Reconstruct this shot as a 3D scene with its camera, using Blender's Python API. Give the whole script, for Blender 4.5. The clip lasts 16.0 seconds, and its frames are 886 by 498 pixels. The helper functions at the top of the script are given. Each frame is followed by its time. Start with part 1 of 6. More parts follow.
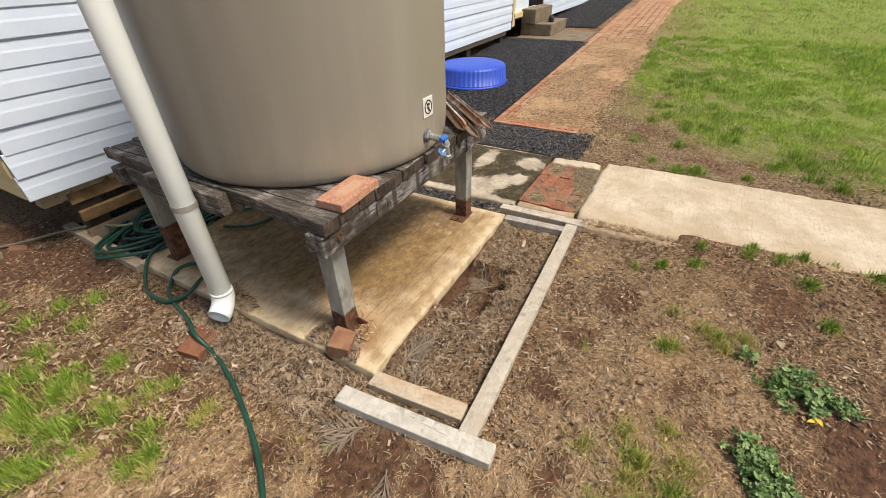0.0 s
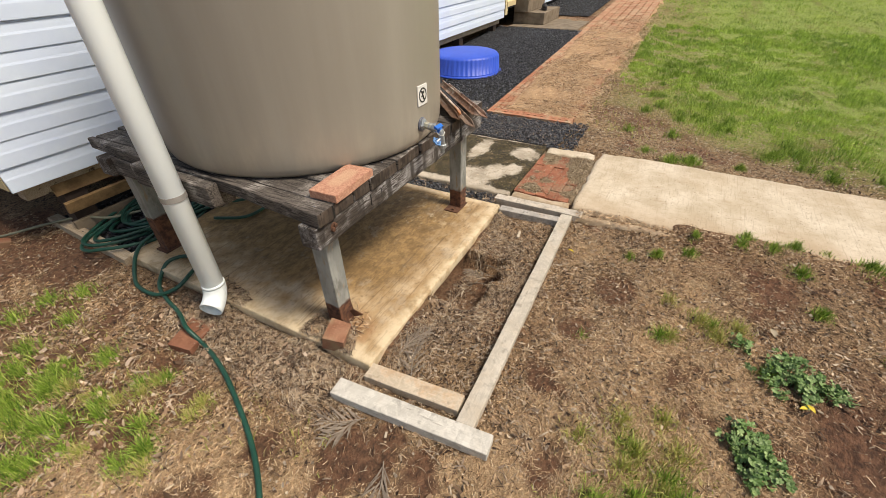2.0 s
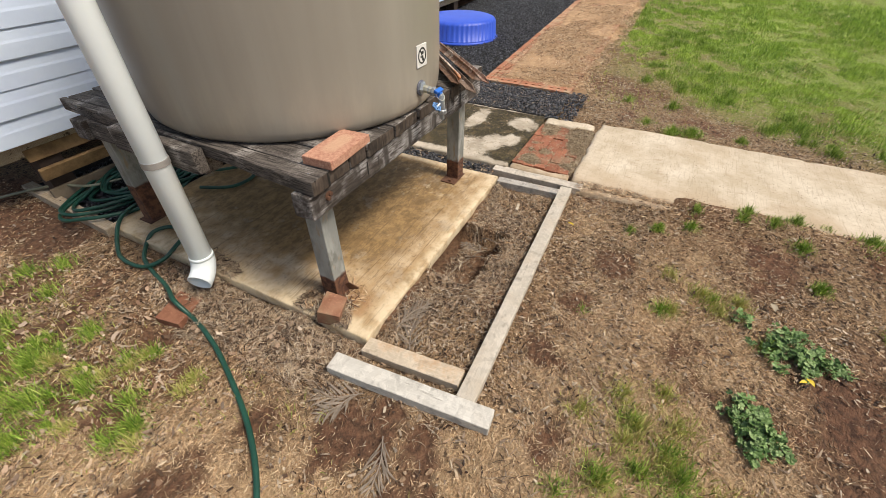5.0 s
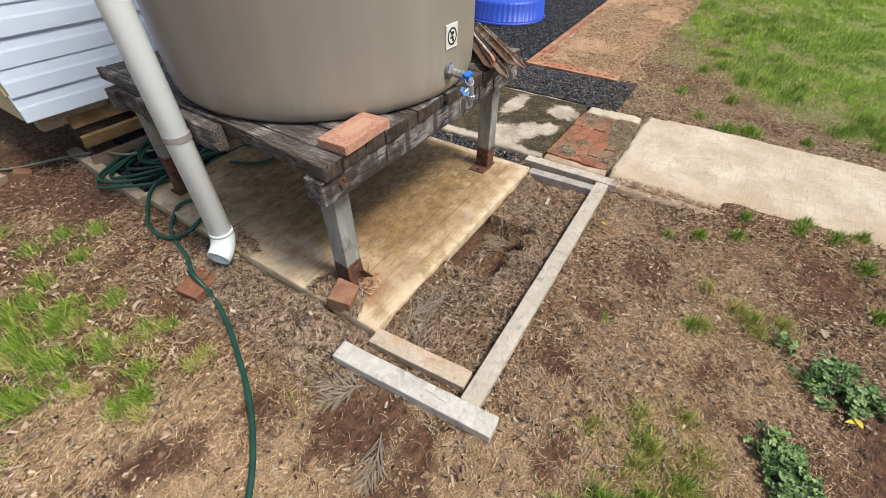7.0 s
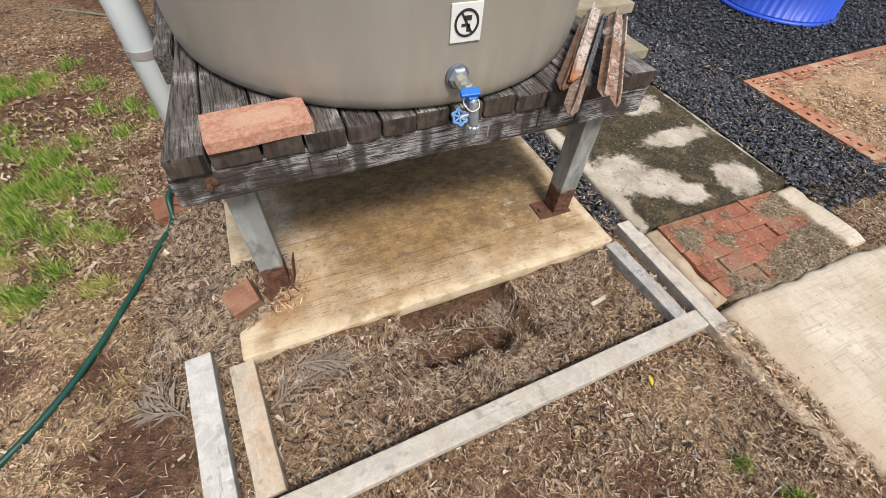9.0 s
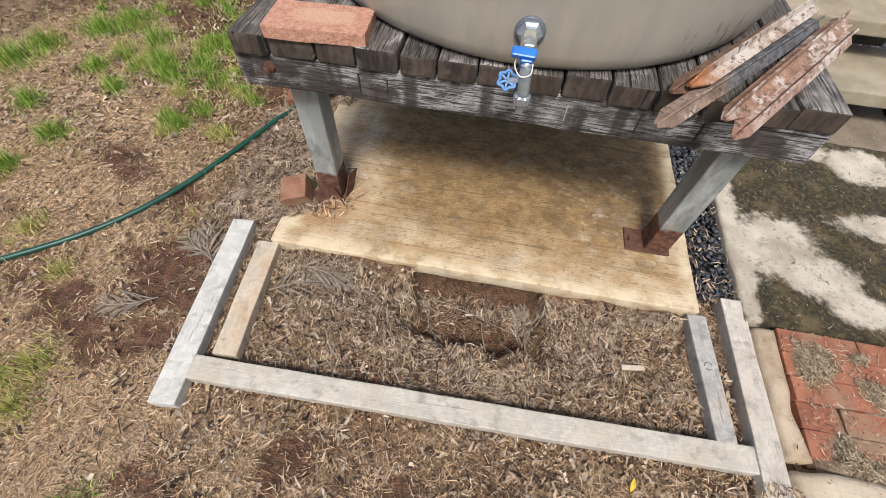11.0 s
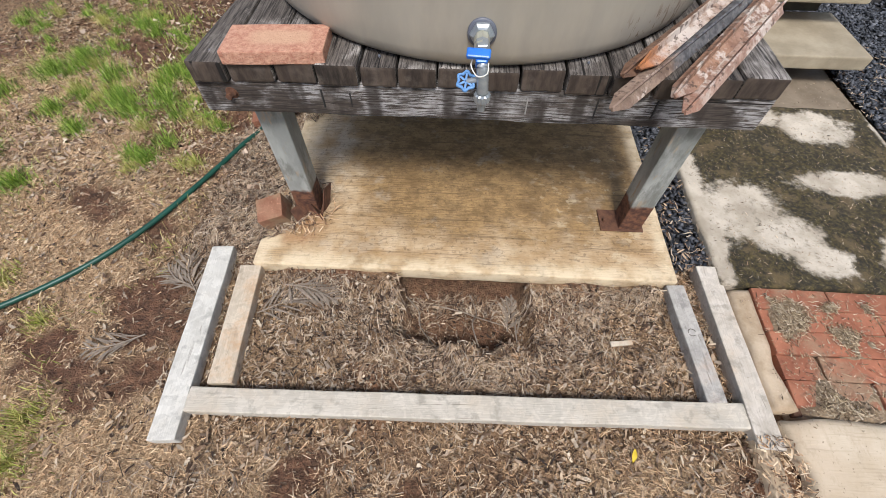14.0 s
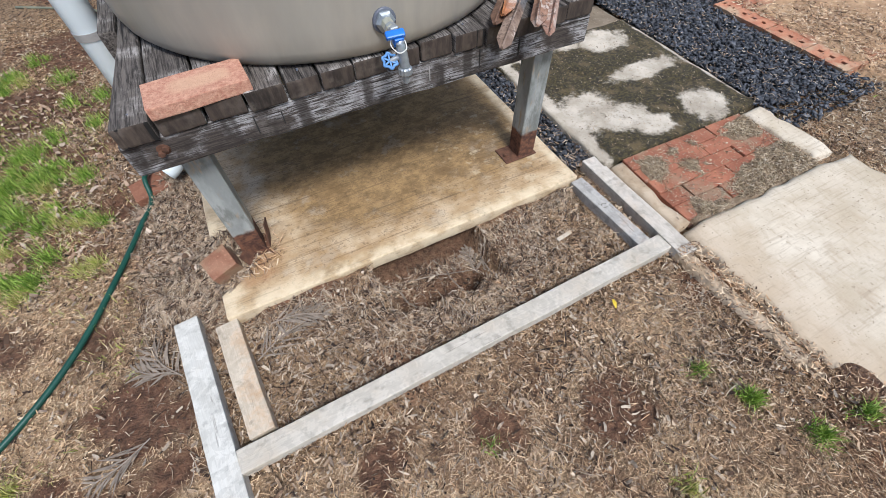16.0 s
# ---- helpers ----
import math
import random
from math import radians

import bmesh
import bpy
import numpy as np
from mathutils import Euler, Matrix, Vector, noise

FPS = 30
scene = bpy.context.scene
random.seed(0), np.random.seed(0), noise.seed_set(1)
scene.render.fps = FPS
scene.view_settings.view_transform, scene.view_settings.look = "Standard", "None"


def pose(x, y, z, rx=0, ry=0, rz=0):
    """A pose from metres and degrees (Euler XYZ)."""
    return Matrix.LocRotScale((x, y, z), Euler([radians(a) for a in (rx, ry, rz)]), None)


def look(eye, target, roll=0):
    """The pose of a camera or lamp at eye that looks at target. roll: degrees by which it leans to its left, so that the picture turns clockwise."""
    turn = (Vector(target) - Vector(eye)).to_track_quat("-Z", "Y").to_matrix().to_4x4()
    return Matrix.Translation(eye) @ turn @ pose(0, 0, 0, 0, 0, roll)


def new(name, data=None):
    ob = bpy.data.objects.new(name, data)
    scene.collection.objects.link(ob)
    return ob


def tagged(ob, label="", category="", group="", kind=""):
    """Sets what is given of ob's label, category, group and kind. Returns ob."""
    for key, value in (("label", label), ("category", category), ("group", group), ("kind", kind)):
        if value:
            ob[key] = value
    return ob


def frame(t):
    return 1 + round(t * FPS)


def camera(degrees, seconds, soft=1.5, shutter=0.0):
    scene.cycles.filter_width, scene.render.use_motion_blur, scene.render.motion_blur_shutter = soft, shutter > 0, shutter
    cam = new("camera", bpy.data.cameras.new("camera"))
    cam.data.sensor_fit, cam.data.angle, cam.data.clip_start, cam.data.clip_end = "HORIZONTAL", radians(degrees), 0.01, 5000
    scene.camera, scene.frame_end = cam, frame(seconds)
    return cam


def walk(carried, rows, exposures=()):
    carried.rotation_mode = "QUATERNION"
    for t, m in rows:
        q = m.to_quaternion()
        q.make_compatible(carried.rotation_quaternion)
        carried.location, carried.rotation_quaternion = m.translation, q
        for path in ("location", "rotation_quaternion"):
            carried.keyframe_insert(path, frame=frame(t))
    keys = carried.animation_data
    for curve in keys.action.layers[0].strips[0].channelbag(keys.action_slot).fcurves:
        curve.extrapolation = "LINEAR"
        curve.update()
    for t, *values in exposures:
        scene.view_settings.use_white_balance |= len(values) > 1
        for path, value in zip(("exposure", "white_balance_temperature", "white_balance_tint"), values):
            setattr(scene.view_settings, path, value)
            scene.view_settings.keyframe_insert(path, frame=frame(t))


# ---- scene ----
cam = camera(94.1, 16.0, 0.5)
PATH = [
    (0, (-0.777, -0.783, 1.391), (0.644, 0.035, 0.246), -1.7),
    (0.5, (-0.781, -0.78, 1.389), (0.643, 0.028, 0.241), -1.7),
    (1, (-0.78, -0.778, 1.389), (0.644, 0.021, 0.234), -1.6),
    (1.5, (-0.775, -0.772, 1.385), (0.646, 0.017, 0.22), -1.5),
    (2, (-0.771, -0.766, 1.379), (0.645, 0.01, 0.199), -1.3),
    (2.5, (-0.767, -0.758, 1.373), (0.642, 0.0, 0.173), -1.0),
    (3, (-0.759, -0.744, 1.358), (0.639, -0.007, 0.133), -0.6),
    (3.5, (-0.748, -0.712, 1.329), (0.639, 0.002, 0.077), -0.3),
    (6, (-0.752, -0.713, 1.336), (0.593, 0.003, 0.041), -0.5),
    (6.5, (-0.738, -0.709, 1.326), (0.571, 0.045, 0.015), -0.4),
    (7, (-0.647, -0.728, 1.319), (0.594, 0.085, -0.022), 0.1),
    (7.5, (-0.414, -0.834, 1.327), (0.721, 0.061, -0.055), 1.1),
    (8, (-0.183, -0.802, 1.286), (0.809, 0.186, -0.142), 2.2),
    (8.2, (-0.087, -0.779, 1.29), (0.836, 0.246, -0.158), 2.8),
    (10.3, (0.642, -0.668, 1.186), (0.655, 0.475, -0.454), 5.7),
    (10.5, (0.651, -0.675, 1.195), (0.606, 0.452, -0.456), 5.5),
    (11, (0.66, -0.683, 1.2), (0.53, 0.421, -0.462), 4.0),
    (11.5, (0.664, -0.684, 1.204), (0.519, 0.414, -0.461), 2.6),
    (12, (0.667, -0.689, 1.206), (0.53, 0.413, -0.457), 1.6),
    (12.5, (0.666, -0.693, 1.206), (0.542, 0.416, -0.453), 0.9),
    (13, (0.664, -0.693, 1.211), (0.554, 0.42, -0.447), 0.7),
    (13.5, (0.668, -0.694, 1.214), (0.573, 0.423, -0.442), 0.5),
    (14, (0.669, -0.697, 1.216), (0.613, 0.426, -0.438), 0.3),
    (14.5, (0.677, -0.713, 1.205), (0.694, 0.424, -0.44), -0.2),
    (15, (0.611, -0.73, 1.208), (0.75, 0.414, -0.426), -0.8),
    (15.5, (0.459, -0.771, 1.221), (0.763, 0.366, -0.396), -2.0),
    (16, (0.378, -0.856, 1.253), (0.875, 0.208, -0.366), -2.0),
]
walk(cam, [(t, look(eye, target, roll)) for t, eye, target, roll in PATH], exposures=[(0.0, 0.32, 7800, 11), (3.7, 0.32, 7700, 11), (6.0, 0.34, 7150, 11), (8.2, 0.33, 6800, 11), (12.0, 0.35, 6550, 11), (14.0, 0.35, 6450, 11), (16.0, 0.37, 6000, 10)])

# ---- light ----
world = bpy.data.worlds.new("world")
scene.world = world
world.use_nodes = True
wn = world.node_tree
sky = wn.nodes.new("ShaderNodeTexSky")
sky.sky_type = "NISHITA"
sky.sun_disc = False
sky.sun_elevation = radians(58)
sky.sun_rotation = radians(177)
sky.air_density, sky.dust_density, sky.ozone_density = 1.0, 2.5, 1.5
wn.links.new(sky.outputs[0], wn.nodes["Background"].inputs[0])
wn.nodes["Background"].inputs[1].default_value = 0.098
sun = new("sun", bpy.data.lights.new("sun", "SUN"))
sun.data.energy, sun.data.angle, sun.data.color = 2.75, radians(15), (1.0, 0.97, 0.93)
sun.matrix_world = look((0.28, -5.29, 8.48), (0, 0, 0))


# ---- materials ----
class Nodes:
    """A material's node tree with short calls."""

    def __init__(self, name, rough=0.8, metal=0.0):
        self.m = bpy.data.materials.new(name)
        self.m.use_nodes = True
        self.t = self.m.node_tree
        self.b = self.t.nodes["Principled BSDF"]
        self.b.inputs["Roughness"].default_value = rough
        self.b.inputs["Metallic"].default_value = metal
        self.obj = self.t.nodes.new("ShaderNodeTexCoord").outputs["Object"]
        self.pos = self.t.nodes.new("ShaderNodeNewGeometry").outputs["Position"]

    def put(self, socket, value):
        if isinstance(value, bpy.types.NodeSocket):
            self.t.links.new(value, socket)
        else:
            socket.default_value = value

    def noise(self, scale, detail=4.0, stretch=(1, 1, 1), coord=None, rough=0.6, warp=0.0, shift=(0, 0, 0)):
        mp = self.t.nodes.new("ShaderNodeMapping")
        mp.inputs["Scale"].default_value = stretch
        mp.inputs["Location"].default_value = shift
        self.t.links.new(coord or self.pos, mp.inputs[0])
        n = self.t.nodes.new("ShaderNodeTexNoise")
        n.inputs["Scale"].default_value = scale
        n.inputs["Detail"].default_value = detail
        n.inputs["Roughness"].default_value = rough
        n.inputs["Distortion"].default_value = warp
        self.t.links.new(mp.outputs[0], n.inputs["Vector"])
        return n.outputs["Fac"]

    def ramp(self, value, lo, hi, a=0.0, b=1.0):
        n = self.t.nodes.new("ShaderNodeMapRange")
        n.interpolation_type = "SMOOTHSTEP"
        for i, v in enumerate((value, lo, hi, a, b)):
            self.put(n.inputs[i], v)
        return n.outputs[0]

    def math(self, op, a, b=0.0):
        n = self.t.nodes.new("ShaderNodeMath")
        n.operation = op
        self.put(n.inputs[0], a)
        self.put(n.inputs[1], b)
        return n.outputs[0]

    def mix(self, fac, a, b):
        n = self.t.nodes.new("ShaderNodeMix")
        n.data_type = "RGBA"
        self.put(n.inputs["Factor"], fac)
        for socket, v in ((n.inputs[6], a), (n.inputs[7], b)):
            self.put(socket, (*v, 1.0) if isinstance(v, tuple) else v)
        return n.outputs[2]

    def axis(self, k, coord=None):
        n = self.t.nodes.new("ShaderNodeSeparateXYZ")
        self.t.links.new(coord or self.pos, n.inputs[0])
        return n.outputs[k]

    def island(self):
        return self.t.nodes.new("ShaderNodeNewGeometry").outputs["Random Per Island"]

    def each(self):
        return self.t.nodes.new("ShaderNodeObjectInfo").outputs["Random"]

    def attr(self, name):
        n = self.t.nodes.new("ShaderNodeAttribute")
        n.attribute_name = name
        return n.outputs["Fac"]

    def done(self, colour, bump=None, strength=0.3, dist=0.01, rough=None):
        self.put(self.b.inputs["Base Color"], (*colour, 1.0) if isinstance(colour, tuple) else colour)
        if bump is not None:
            n = self.t.nodes.new("ShaderNodeBump")
            n.inputs["Strength"].default_value = strength
            n.inputs["Distance"].default_value = dist
            self.t.links.new(bump, n.inputs["Height"])
            self.t.links.new(n.outputs[0], self.b.inputs["Normal"])
        if rough is not None:
            self.put(self.b.inputs["Roughness"], rough)
        return self.m


def plain(name, a, b, scale=12.0, rough=0.7, metal=0.0, bump=0.2, dist=0.003, vary=0.0):
    """Two colours mixed by coarse and fine noise."""
    n = Nodes(name, rough, metal)
    big, fine = n.noise(scale, 5), n.noise(scale * 12, 4)
    f = n.math("ADD", n.math("MULTIPLY", n.ramp(big, 0.3, 0.7), 0.65), n.math("MULTIPLY", fine, 0.35))
    c = n.mix(f, a, b)
    if vary:
        c = n.mix(n.math("MULTIPLY", n.each(), vary), c, tuple(v * 0.5 for v in b))
    return n.done(c, fine, bump, dist)


def old_wood(name, axis, dark, mid, pale, paint=0.0, drip=0.0):
    """Weathered timber with grain along one axis; paint: how much whitish bloom lies on it."""
    n = Nodes(name, 0.85)
    st = [1.0, 1.0, 1.0]
    st[axis] = 0.05
    grain = n.noise(230, 6, tuple(st), rough=0.72, warp=0.5)
    coarse = n.noise(38, 4, tuple(st), warp=1.0)
    blotch = n.noise(9, 5)
    c = n.mix(n.ramp(grain, 0.36, 0.62), dark, mid)
    c = n.mix(n.math("MULTIPLY", n.ramp(blotch, 0.48, 0.68), n.ramp(grain, 0.38, 0.6)), c, pale)
    if paint:
        st2 = [1.0, 1.0, 1.0]
        st2[axis] = 0.7
        bloom = n.noise(11, 7, tuple(st2), shift=(3, 1, 2))
        c = n.mix(n.math("MULTIPLY", n.ramp(bloom, 0.43, 0.58), n.ramp(n.noise(300, 5, tuple(st), rough=0.7, warp=0.4), 0.45, 0.55, 0.0, paint)), c, (0.56, 0.55, 0.55))
    if drip:
        wave = n.math("SINE", n.math("ADD", n.math("MULTIPLY", n.axis(0), 2 * math.pi / drip), n.math("MULTIPLY", n.noise(5, 3, (1, 1, 0.2)), 7.0)))
        c = n.mix(n.math("MULTIPLY", n.ramp(wave, 0.15, 0.9), n.ramp(n.noise(16, 5, (1, 1, 0.3), shift=(2, 2, 2)), 0.38, 0.6, 0.1, 0.85)), c, (0.028, 0.02, 0.016))
    crack = n.ramp(coarse, 0.33, 0.40)
    c = n.mix(crack, tuple(v * 0.3 for v in dark), c)
    c = n.mix(n.math("MULTIPLY", n.each(), 0.35), c, dark)
    return n.done(c, n.math("ADD", n.math("MULTIPLY", grain, 0.6), n.math("MULTIPLY", crack, 0.8)), 0.7, 0.006)


# tank: warm beige moulded plastic, faint vertical streaks and dust
n = Nodes("tank_plastic", 0.38)
streak = n.noise(6, 4, (1, 1, 0.12))
c = n.mix(n.ramp(streak, 0.35, 0.7), (0.288, 0.268, 0.228), (0.328, 0.307, 0.264))
dust = n.math("MULTIPLY", n.ramp(n.axis(2), 1.0, 0.69), n.ramp(n.noise(14, 6, (1, 1, 0.3)), 0.35, 0.75, 0.15, 0.7))
c = n.mix(dust, c, (0.44, 0.39, 0.32))
speck = n.ramp(n.noise(60, 3), 0.72, 0.78)
c = n.mix(n.math("MULTIPLY", speck, 0.25), c, (0.25, 0.2, 0.15))
scuff = n.math("MULTIPLY", n.math("MULTIPLY", n.ramp(n.axis(0), 0.98, 1.06), n.ramp(n.axis(0), 1.22, 1.14)), n.math("MULTIPLY", n.ramp(n.axis(2), 0.80, 0.75), n.ramp(n.axis(2), 0.705, 0.725)))
c = n.mix(n.math("MULTIPLY", scuff, n.ramp(n.noise(70, 4, (1, 1, 0.25)), 0.56, 0.62)), c, (0.17, 0.12, 0.08))
M_TANK = n.done(c, n.noise(3, 3, (1, 1, 0.3)), 0.12, 0.02, n.ramp(streak, 0.3, 0.7, 0.33, 0.48))

M_BOARD = old_wood("grey_hardwood_lengthwise", 1, (0.020, 0.016, 0.014), (0.17, 0.148, 0.13), (0.50, 0.47, 0.44))
M_BEAM = old_wood("grey_hardwood_crosswise", 0, (0.022, 0.017, 0.014), (0.10, 0.08, 0.068), (0.22, 0.195, 0.175), 0.95, 0.097)
n = Nodes("end_grain", 0.9)
c = n.mix(n.ramp(n.noise(60, 5, (1, 1, 0.25)), 0.3, 0.7), (0.018, 0.013, 0.010), (0.085, 0.063, 0.048))
c = n.mix(n.ramp(n.noise(14, 5), 0.5, 0.7, 0.0, 0.6), c, (0.18, 0.15, 0.125))
c = n.mix(n.math("MULTIPLY", n.each(), 0.5), c, (0.05, 0.034, 0.025))
split = n.ramp(n.noise(26, 2, (1, 1, 0.04), warp=0.6, shift=(1, 0, 3)), 0.36, 0.33)
c = n.mix(split, c, (0.006, 0.005, 0.004))
M_ENDGRAIN = n.done(c, n.noise(90, 4, (1, 1, 0.3)), 0.6, 0.004)
M_EDGING = old_wood("edging_timber", 1, (0.34, 0.26, 0.17), (0.52, 0.43, 0.32), (0.6, 0.53, 0.43))

def pale_wood(name, axis, low, high, stain, stained=0.3):
    """Sun-bleached sawn timber: faint fine grain, stains, a few dark checks."""
    n = Nodes(name, 0.8)
    st = [1.0, 1.0, 1.0]
    st[axis] = 0.06
    grain = n.noise(300, 5, tuple(st), coord=n.obj, rough=0.6, warp=0.2)
    c = n.mix(n.ramp(n.math("ADD", n.math("MULTIPLY", grain, 0.35), n.math("MULTIPLY", n.noise(14, 6), 0.65)), 0.32, 0.66), low, high)
    c = n.mix(n.ramp(n.noise(7, 6, rough=0.65), 0.48, 0.68, 0.0, stained), c, stain)
    c = n.mix(n.ramp(n.noise(24, 6, shift=(4, 4, 4)), 0.54, 0.68, 0.0, 0.6), c, tuple(v * 0.55 for v in low))
    check = n.ramp(n.noise(70, 3, tuple(st), coord=n.obj, warp=0.8, shift=(1, 2, 3)), 0.34, 0.29)
    c = n.mix(n.math("MULTIPLY", check, 0.5), c, (0.16, 0.13, 0.10))
    c = n.mix(n.ramp(n.noise(150, 3), 0.66, 0.74, 0.0, 0.4), c, (0.2, 0.16, 0.12))
    c = n.mix(n.ramp(n.noise(19, 3, warp=2.5, shift=(8, 1, 5)), 0.495, 0.505, 0.0, 0.25), c, tuple(v * 0.7 for v in low))
    return n.done(c, n.math("SUBTRACT", grain, check), 0.4, 0.003)


M_PALE_X = pale_wood("pale_timber_long", 0, (0.46, 0.42, 0.35), (0.63, 0.585, 0.505), (0.42, 0.34, 0.24), 0.5)
M_PALE_Y = pale_wood("pale_timber_outer", 1, (0.52, 0.505, 0.455), (0.69, 0.675, 0.62), (0.48, 0.43, 0.35), 0.45)
M_TAN_Y = pale_wood("tan_stained_timber", 1, (0.48, 0.40, 0.30), (0.66, 0.58, 0.46), (0.48, 0.27, 0.12), 0.75)
M_GREY_Y = pale_wood("grey_timber", 1, (0.31, 0.295, 0.27), (0.50, 0.475, 0.435), (0.44, 0.33, 0.25), 0.7)
M_WARM_Y = pale_wood("warm_pale_timber", 1, (0.45, 0.40, 0.33), (0.64, 0.59, 0.52), (0.44, 0.32, 0.2), 0.55)

# galvanised post with a rusted foot
def post_mat(name, top):
    """Galvanised steel, rusted from its foot up to the given height."""
    n = Nodes(name, 0.55)
    zz = n.math("ADD", n.axis(2), n.math("MULTIPLY", n.noise(30, 4), 0.03))
    rust = n.ramp(zz, top + 0.008, top - 0.008)
    zinc = n.mix(n.ramp(n.noise(14, 5, (1, 1, 0.4)), 0.35, 0.7), (0.23, 0.245, 0.235), (0.38, 0.395, 0.38))
    zinc = n.mix(n.ramp(n.noise(40, 4, (1, 1, 0.3), shift=(5, 2, 0)), 0.55, 0.70), zinc, (0.33, 0.27, 0.2))
    zinc = n.mix(n.ramp(n.noise(18, 6, (1, 1, 0.35), shift=(2, 8, 1), rough=0.7), 0.50, 0.64, 0.0, 0.75), zinc, (0.14, 0.15, 0.135))
    rusty = n.mix(n.ramp(n.noise(45, 5), 0.35, 0.65), (0.06, 0.026, 0.017), (0.17, 0.075, 0.042))
    return n.done(n.mix(rust, zinc, rusty), n.noise(90, 4), 0.25, 0.003, n.ramp(rust, 0, 1, 0.5, 0.9))


M_POST = post_mat("galvanised_post", 0.197)
M_POST_REAR = post_mat("rusted_rear_post", 0.285)
M_RUST = plain("rusty_plate", (0.055, 0.026, 0.017), (0.17, 0.078, 0.044), 40, 0.9, 0.0, 0.4)


def picket_mat(name, rust, light, pale, bare, tip, tip_colour):
    """Rusted steel post: pale (0..1) old paint left on it, bare (0..1) dark metal towards the far end, tip (0..1) colour at the point."""
    n = Nodes(name, 0.75)
    along = n.math("ADD", n.axis(0, n.obj), n.math("MULTIPLY", n.noise(22, 6, rough=0.7), 0.16))
    c = n.mix(n.ramp(n.noise(38, 7, rough=0.72), 0.36, 0.64), rust, light)
    c = n.mix(n.math("MULTIPLY", n.ramp(along, 0.26, 0.34), bare), c, n.mix(n.ramp(n.noise(50, 5), 0.35, 0.65), (0.05, 0.055, 0.065), (0.16, 0.165, 0.175)))
    c = n.mix(n.ramp(n.noise(13, 8, shift=(2, 5, 1), rough=0.75), 0.66 - 0.22 * pale, 0.72 - 0.2 * pale, 0.0, 0.9), c, (0.56, 0.49, 0.43))
    c = n.mix(n.math("MULTIPLY", n.ramp(along, 0.20, 0.10), tip), c, n.mix(n.ramp(n.noise(60, 5), 0.35, 0.65), tip_colour, tuple(v * 0.6 for v in tip_colour)))
    c = n.mix(n.ramp(n.noise(70, 4, shift=(3, 3, 3)), 0.56, 0.66, 0.0, 0.8), c, (0.06, 0.035, 0.025))
    return n.done(c, n.noise(120, 5), 0.6, 0.004)


M_PICKETS = (
    picket_mat("picket_brown", (0.10, 0.055, 0.035), (0.22, 0.13, 0.085), 0.3, 0.0, 0.4, (0.18, 0.09, 0.05)),
    picket_mat("picket_orange_tip", (0.27, 0.17, 0.12), (0.46, 0.38, 0.32), 0.9, 0.0, 0.95, (0.46, 0.17, 0.055)),
    picket_mat("picket_dark_steel", (0.15, 0.10, 0.075), (0.30, 0.22, 0.17), 0.35, 0.95, 0.6, (0.27, 0.18, 0.13)),
    picket_mat("picket_rust", (0.20, 0.098, 0.058), (0.36, 0.21, 0.135), 0.7, 0.15, 0.5, (0.32, 0.20, 0.15)),
    picket_mat("picket_pink_rust", (0.24, 0.135, 0.095), (0.42, 0.29, 0.23), 0.8, 0.0, 0.6, (0.34, 0.16, 0.10)),
)

# slab under the tank: broomed concrete, cream at the rim, brown stain in the middle
n = Nodes("stained_slab", 0.75)
X, Y = n.axis(0), n.axis(1)
inner = n.math("MULTIPLY", n.math("MULTIPLY", n.ramp(X, 0.12, 0.62), n.ramp(X, 1.40, 1.22)), n.ramp(Y, 0.02, 0.40))
blot = n.math("ADD", n.math("MULTIPLY", n.noise(4.5, 6, warp=0.4), 0.6), n.math("MULTIPLY", n.noise(13, 6, (0.5, 1, 1)), 0.4))
stain = n.math("MULTIPLY", n.ramp(n.math("ADD", n.math("MULTIPLY", inner, 0.5), n.math("MULTIPLY", blot, 1.25)), 0.60, 0.92), 1.0)
broom = n.noise(260, 4, (0.07, 1, 1), rough=0.7)
c = n.mix(n.ramp(n.noise(14, 6), 0.3, 0.7), (0.43, 0.29, 0.15), (0.61, 0.47, 0.305))
c = n.mix(n.ramp(blot, 0.42, 0.66, 0.0, 0.7), c, (0.43, 0.25, 0.095))
left = n.math("MULTIPLY", n.ramp(X, 0.5, 0.2), n.math("MULTIPLY", n.ramp(Y, 0.2, 0.4), n.ramp(Y, 1.1, 0.8)))
c = n.mix(n.math("MULTIPLY", left, n.ramp(n.noise(9, 6, shift=(7, 7, 0)), 0.40, 0.62, 0.0, 0.6)), c, (0.60, 0.52, 0.40))
c = n.mix(n.math("MULTIPLY", stain, 0.95), c, n.mix(n.ramp(n.noise(22, 7, (0.8, 1, 1), rough=0.72), 0.35, 0.65), (0.19, 0.117, 0.048), (0.40, 0.255, 0.11)))
c = n.mix(n.math("MULTIPLY", n.ramp(n.noise(9, 7, shift=(4, 4, 0)), 0.56, 0.68), 0.4), c, (0.48, 0.42, 0.33))
c = n.mix(n.math("MULTIPLY", n.ramp(broom, 0.50, 0.40), n.math("MULTIPLY", n.ramp(n.noise(7, 4, shift=(1, 8, 0)), 0.3, 0.7), 0.55)), c, (0.11, 0.065, 0.03))
groove = n.noise(95, 3, (0.02, 1, 1), rough=0.6, shift=(0, 3, 0))
c = n.mix(n.ramp(groove, 0.41, 0.34, 0.0, 0.46), c, (0.11, 0.068, 0.032))
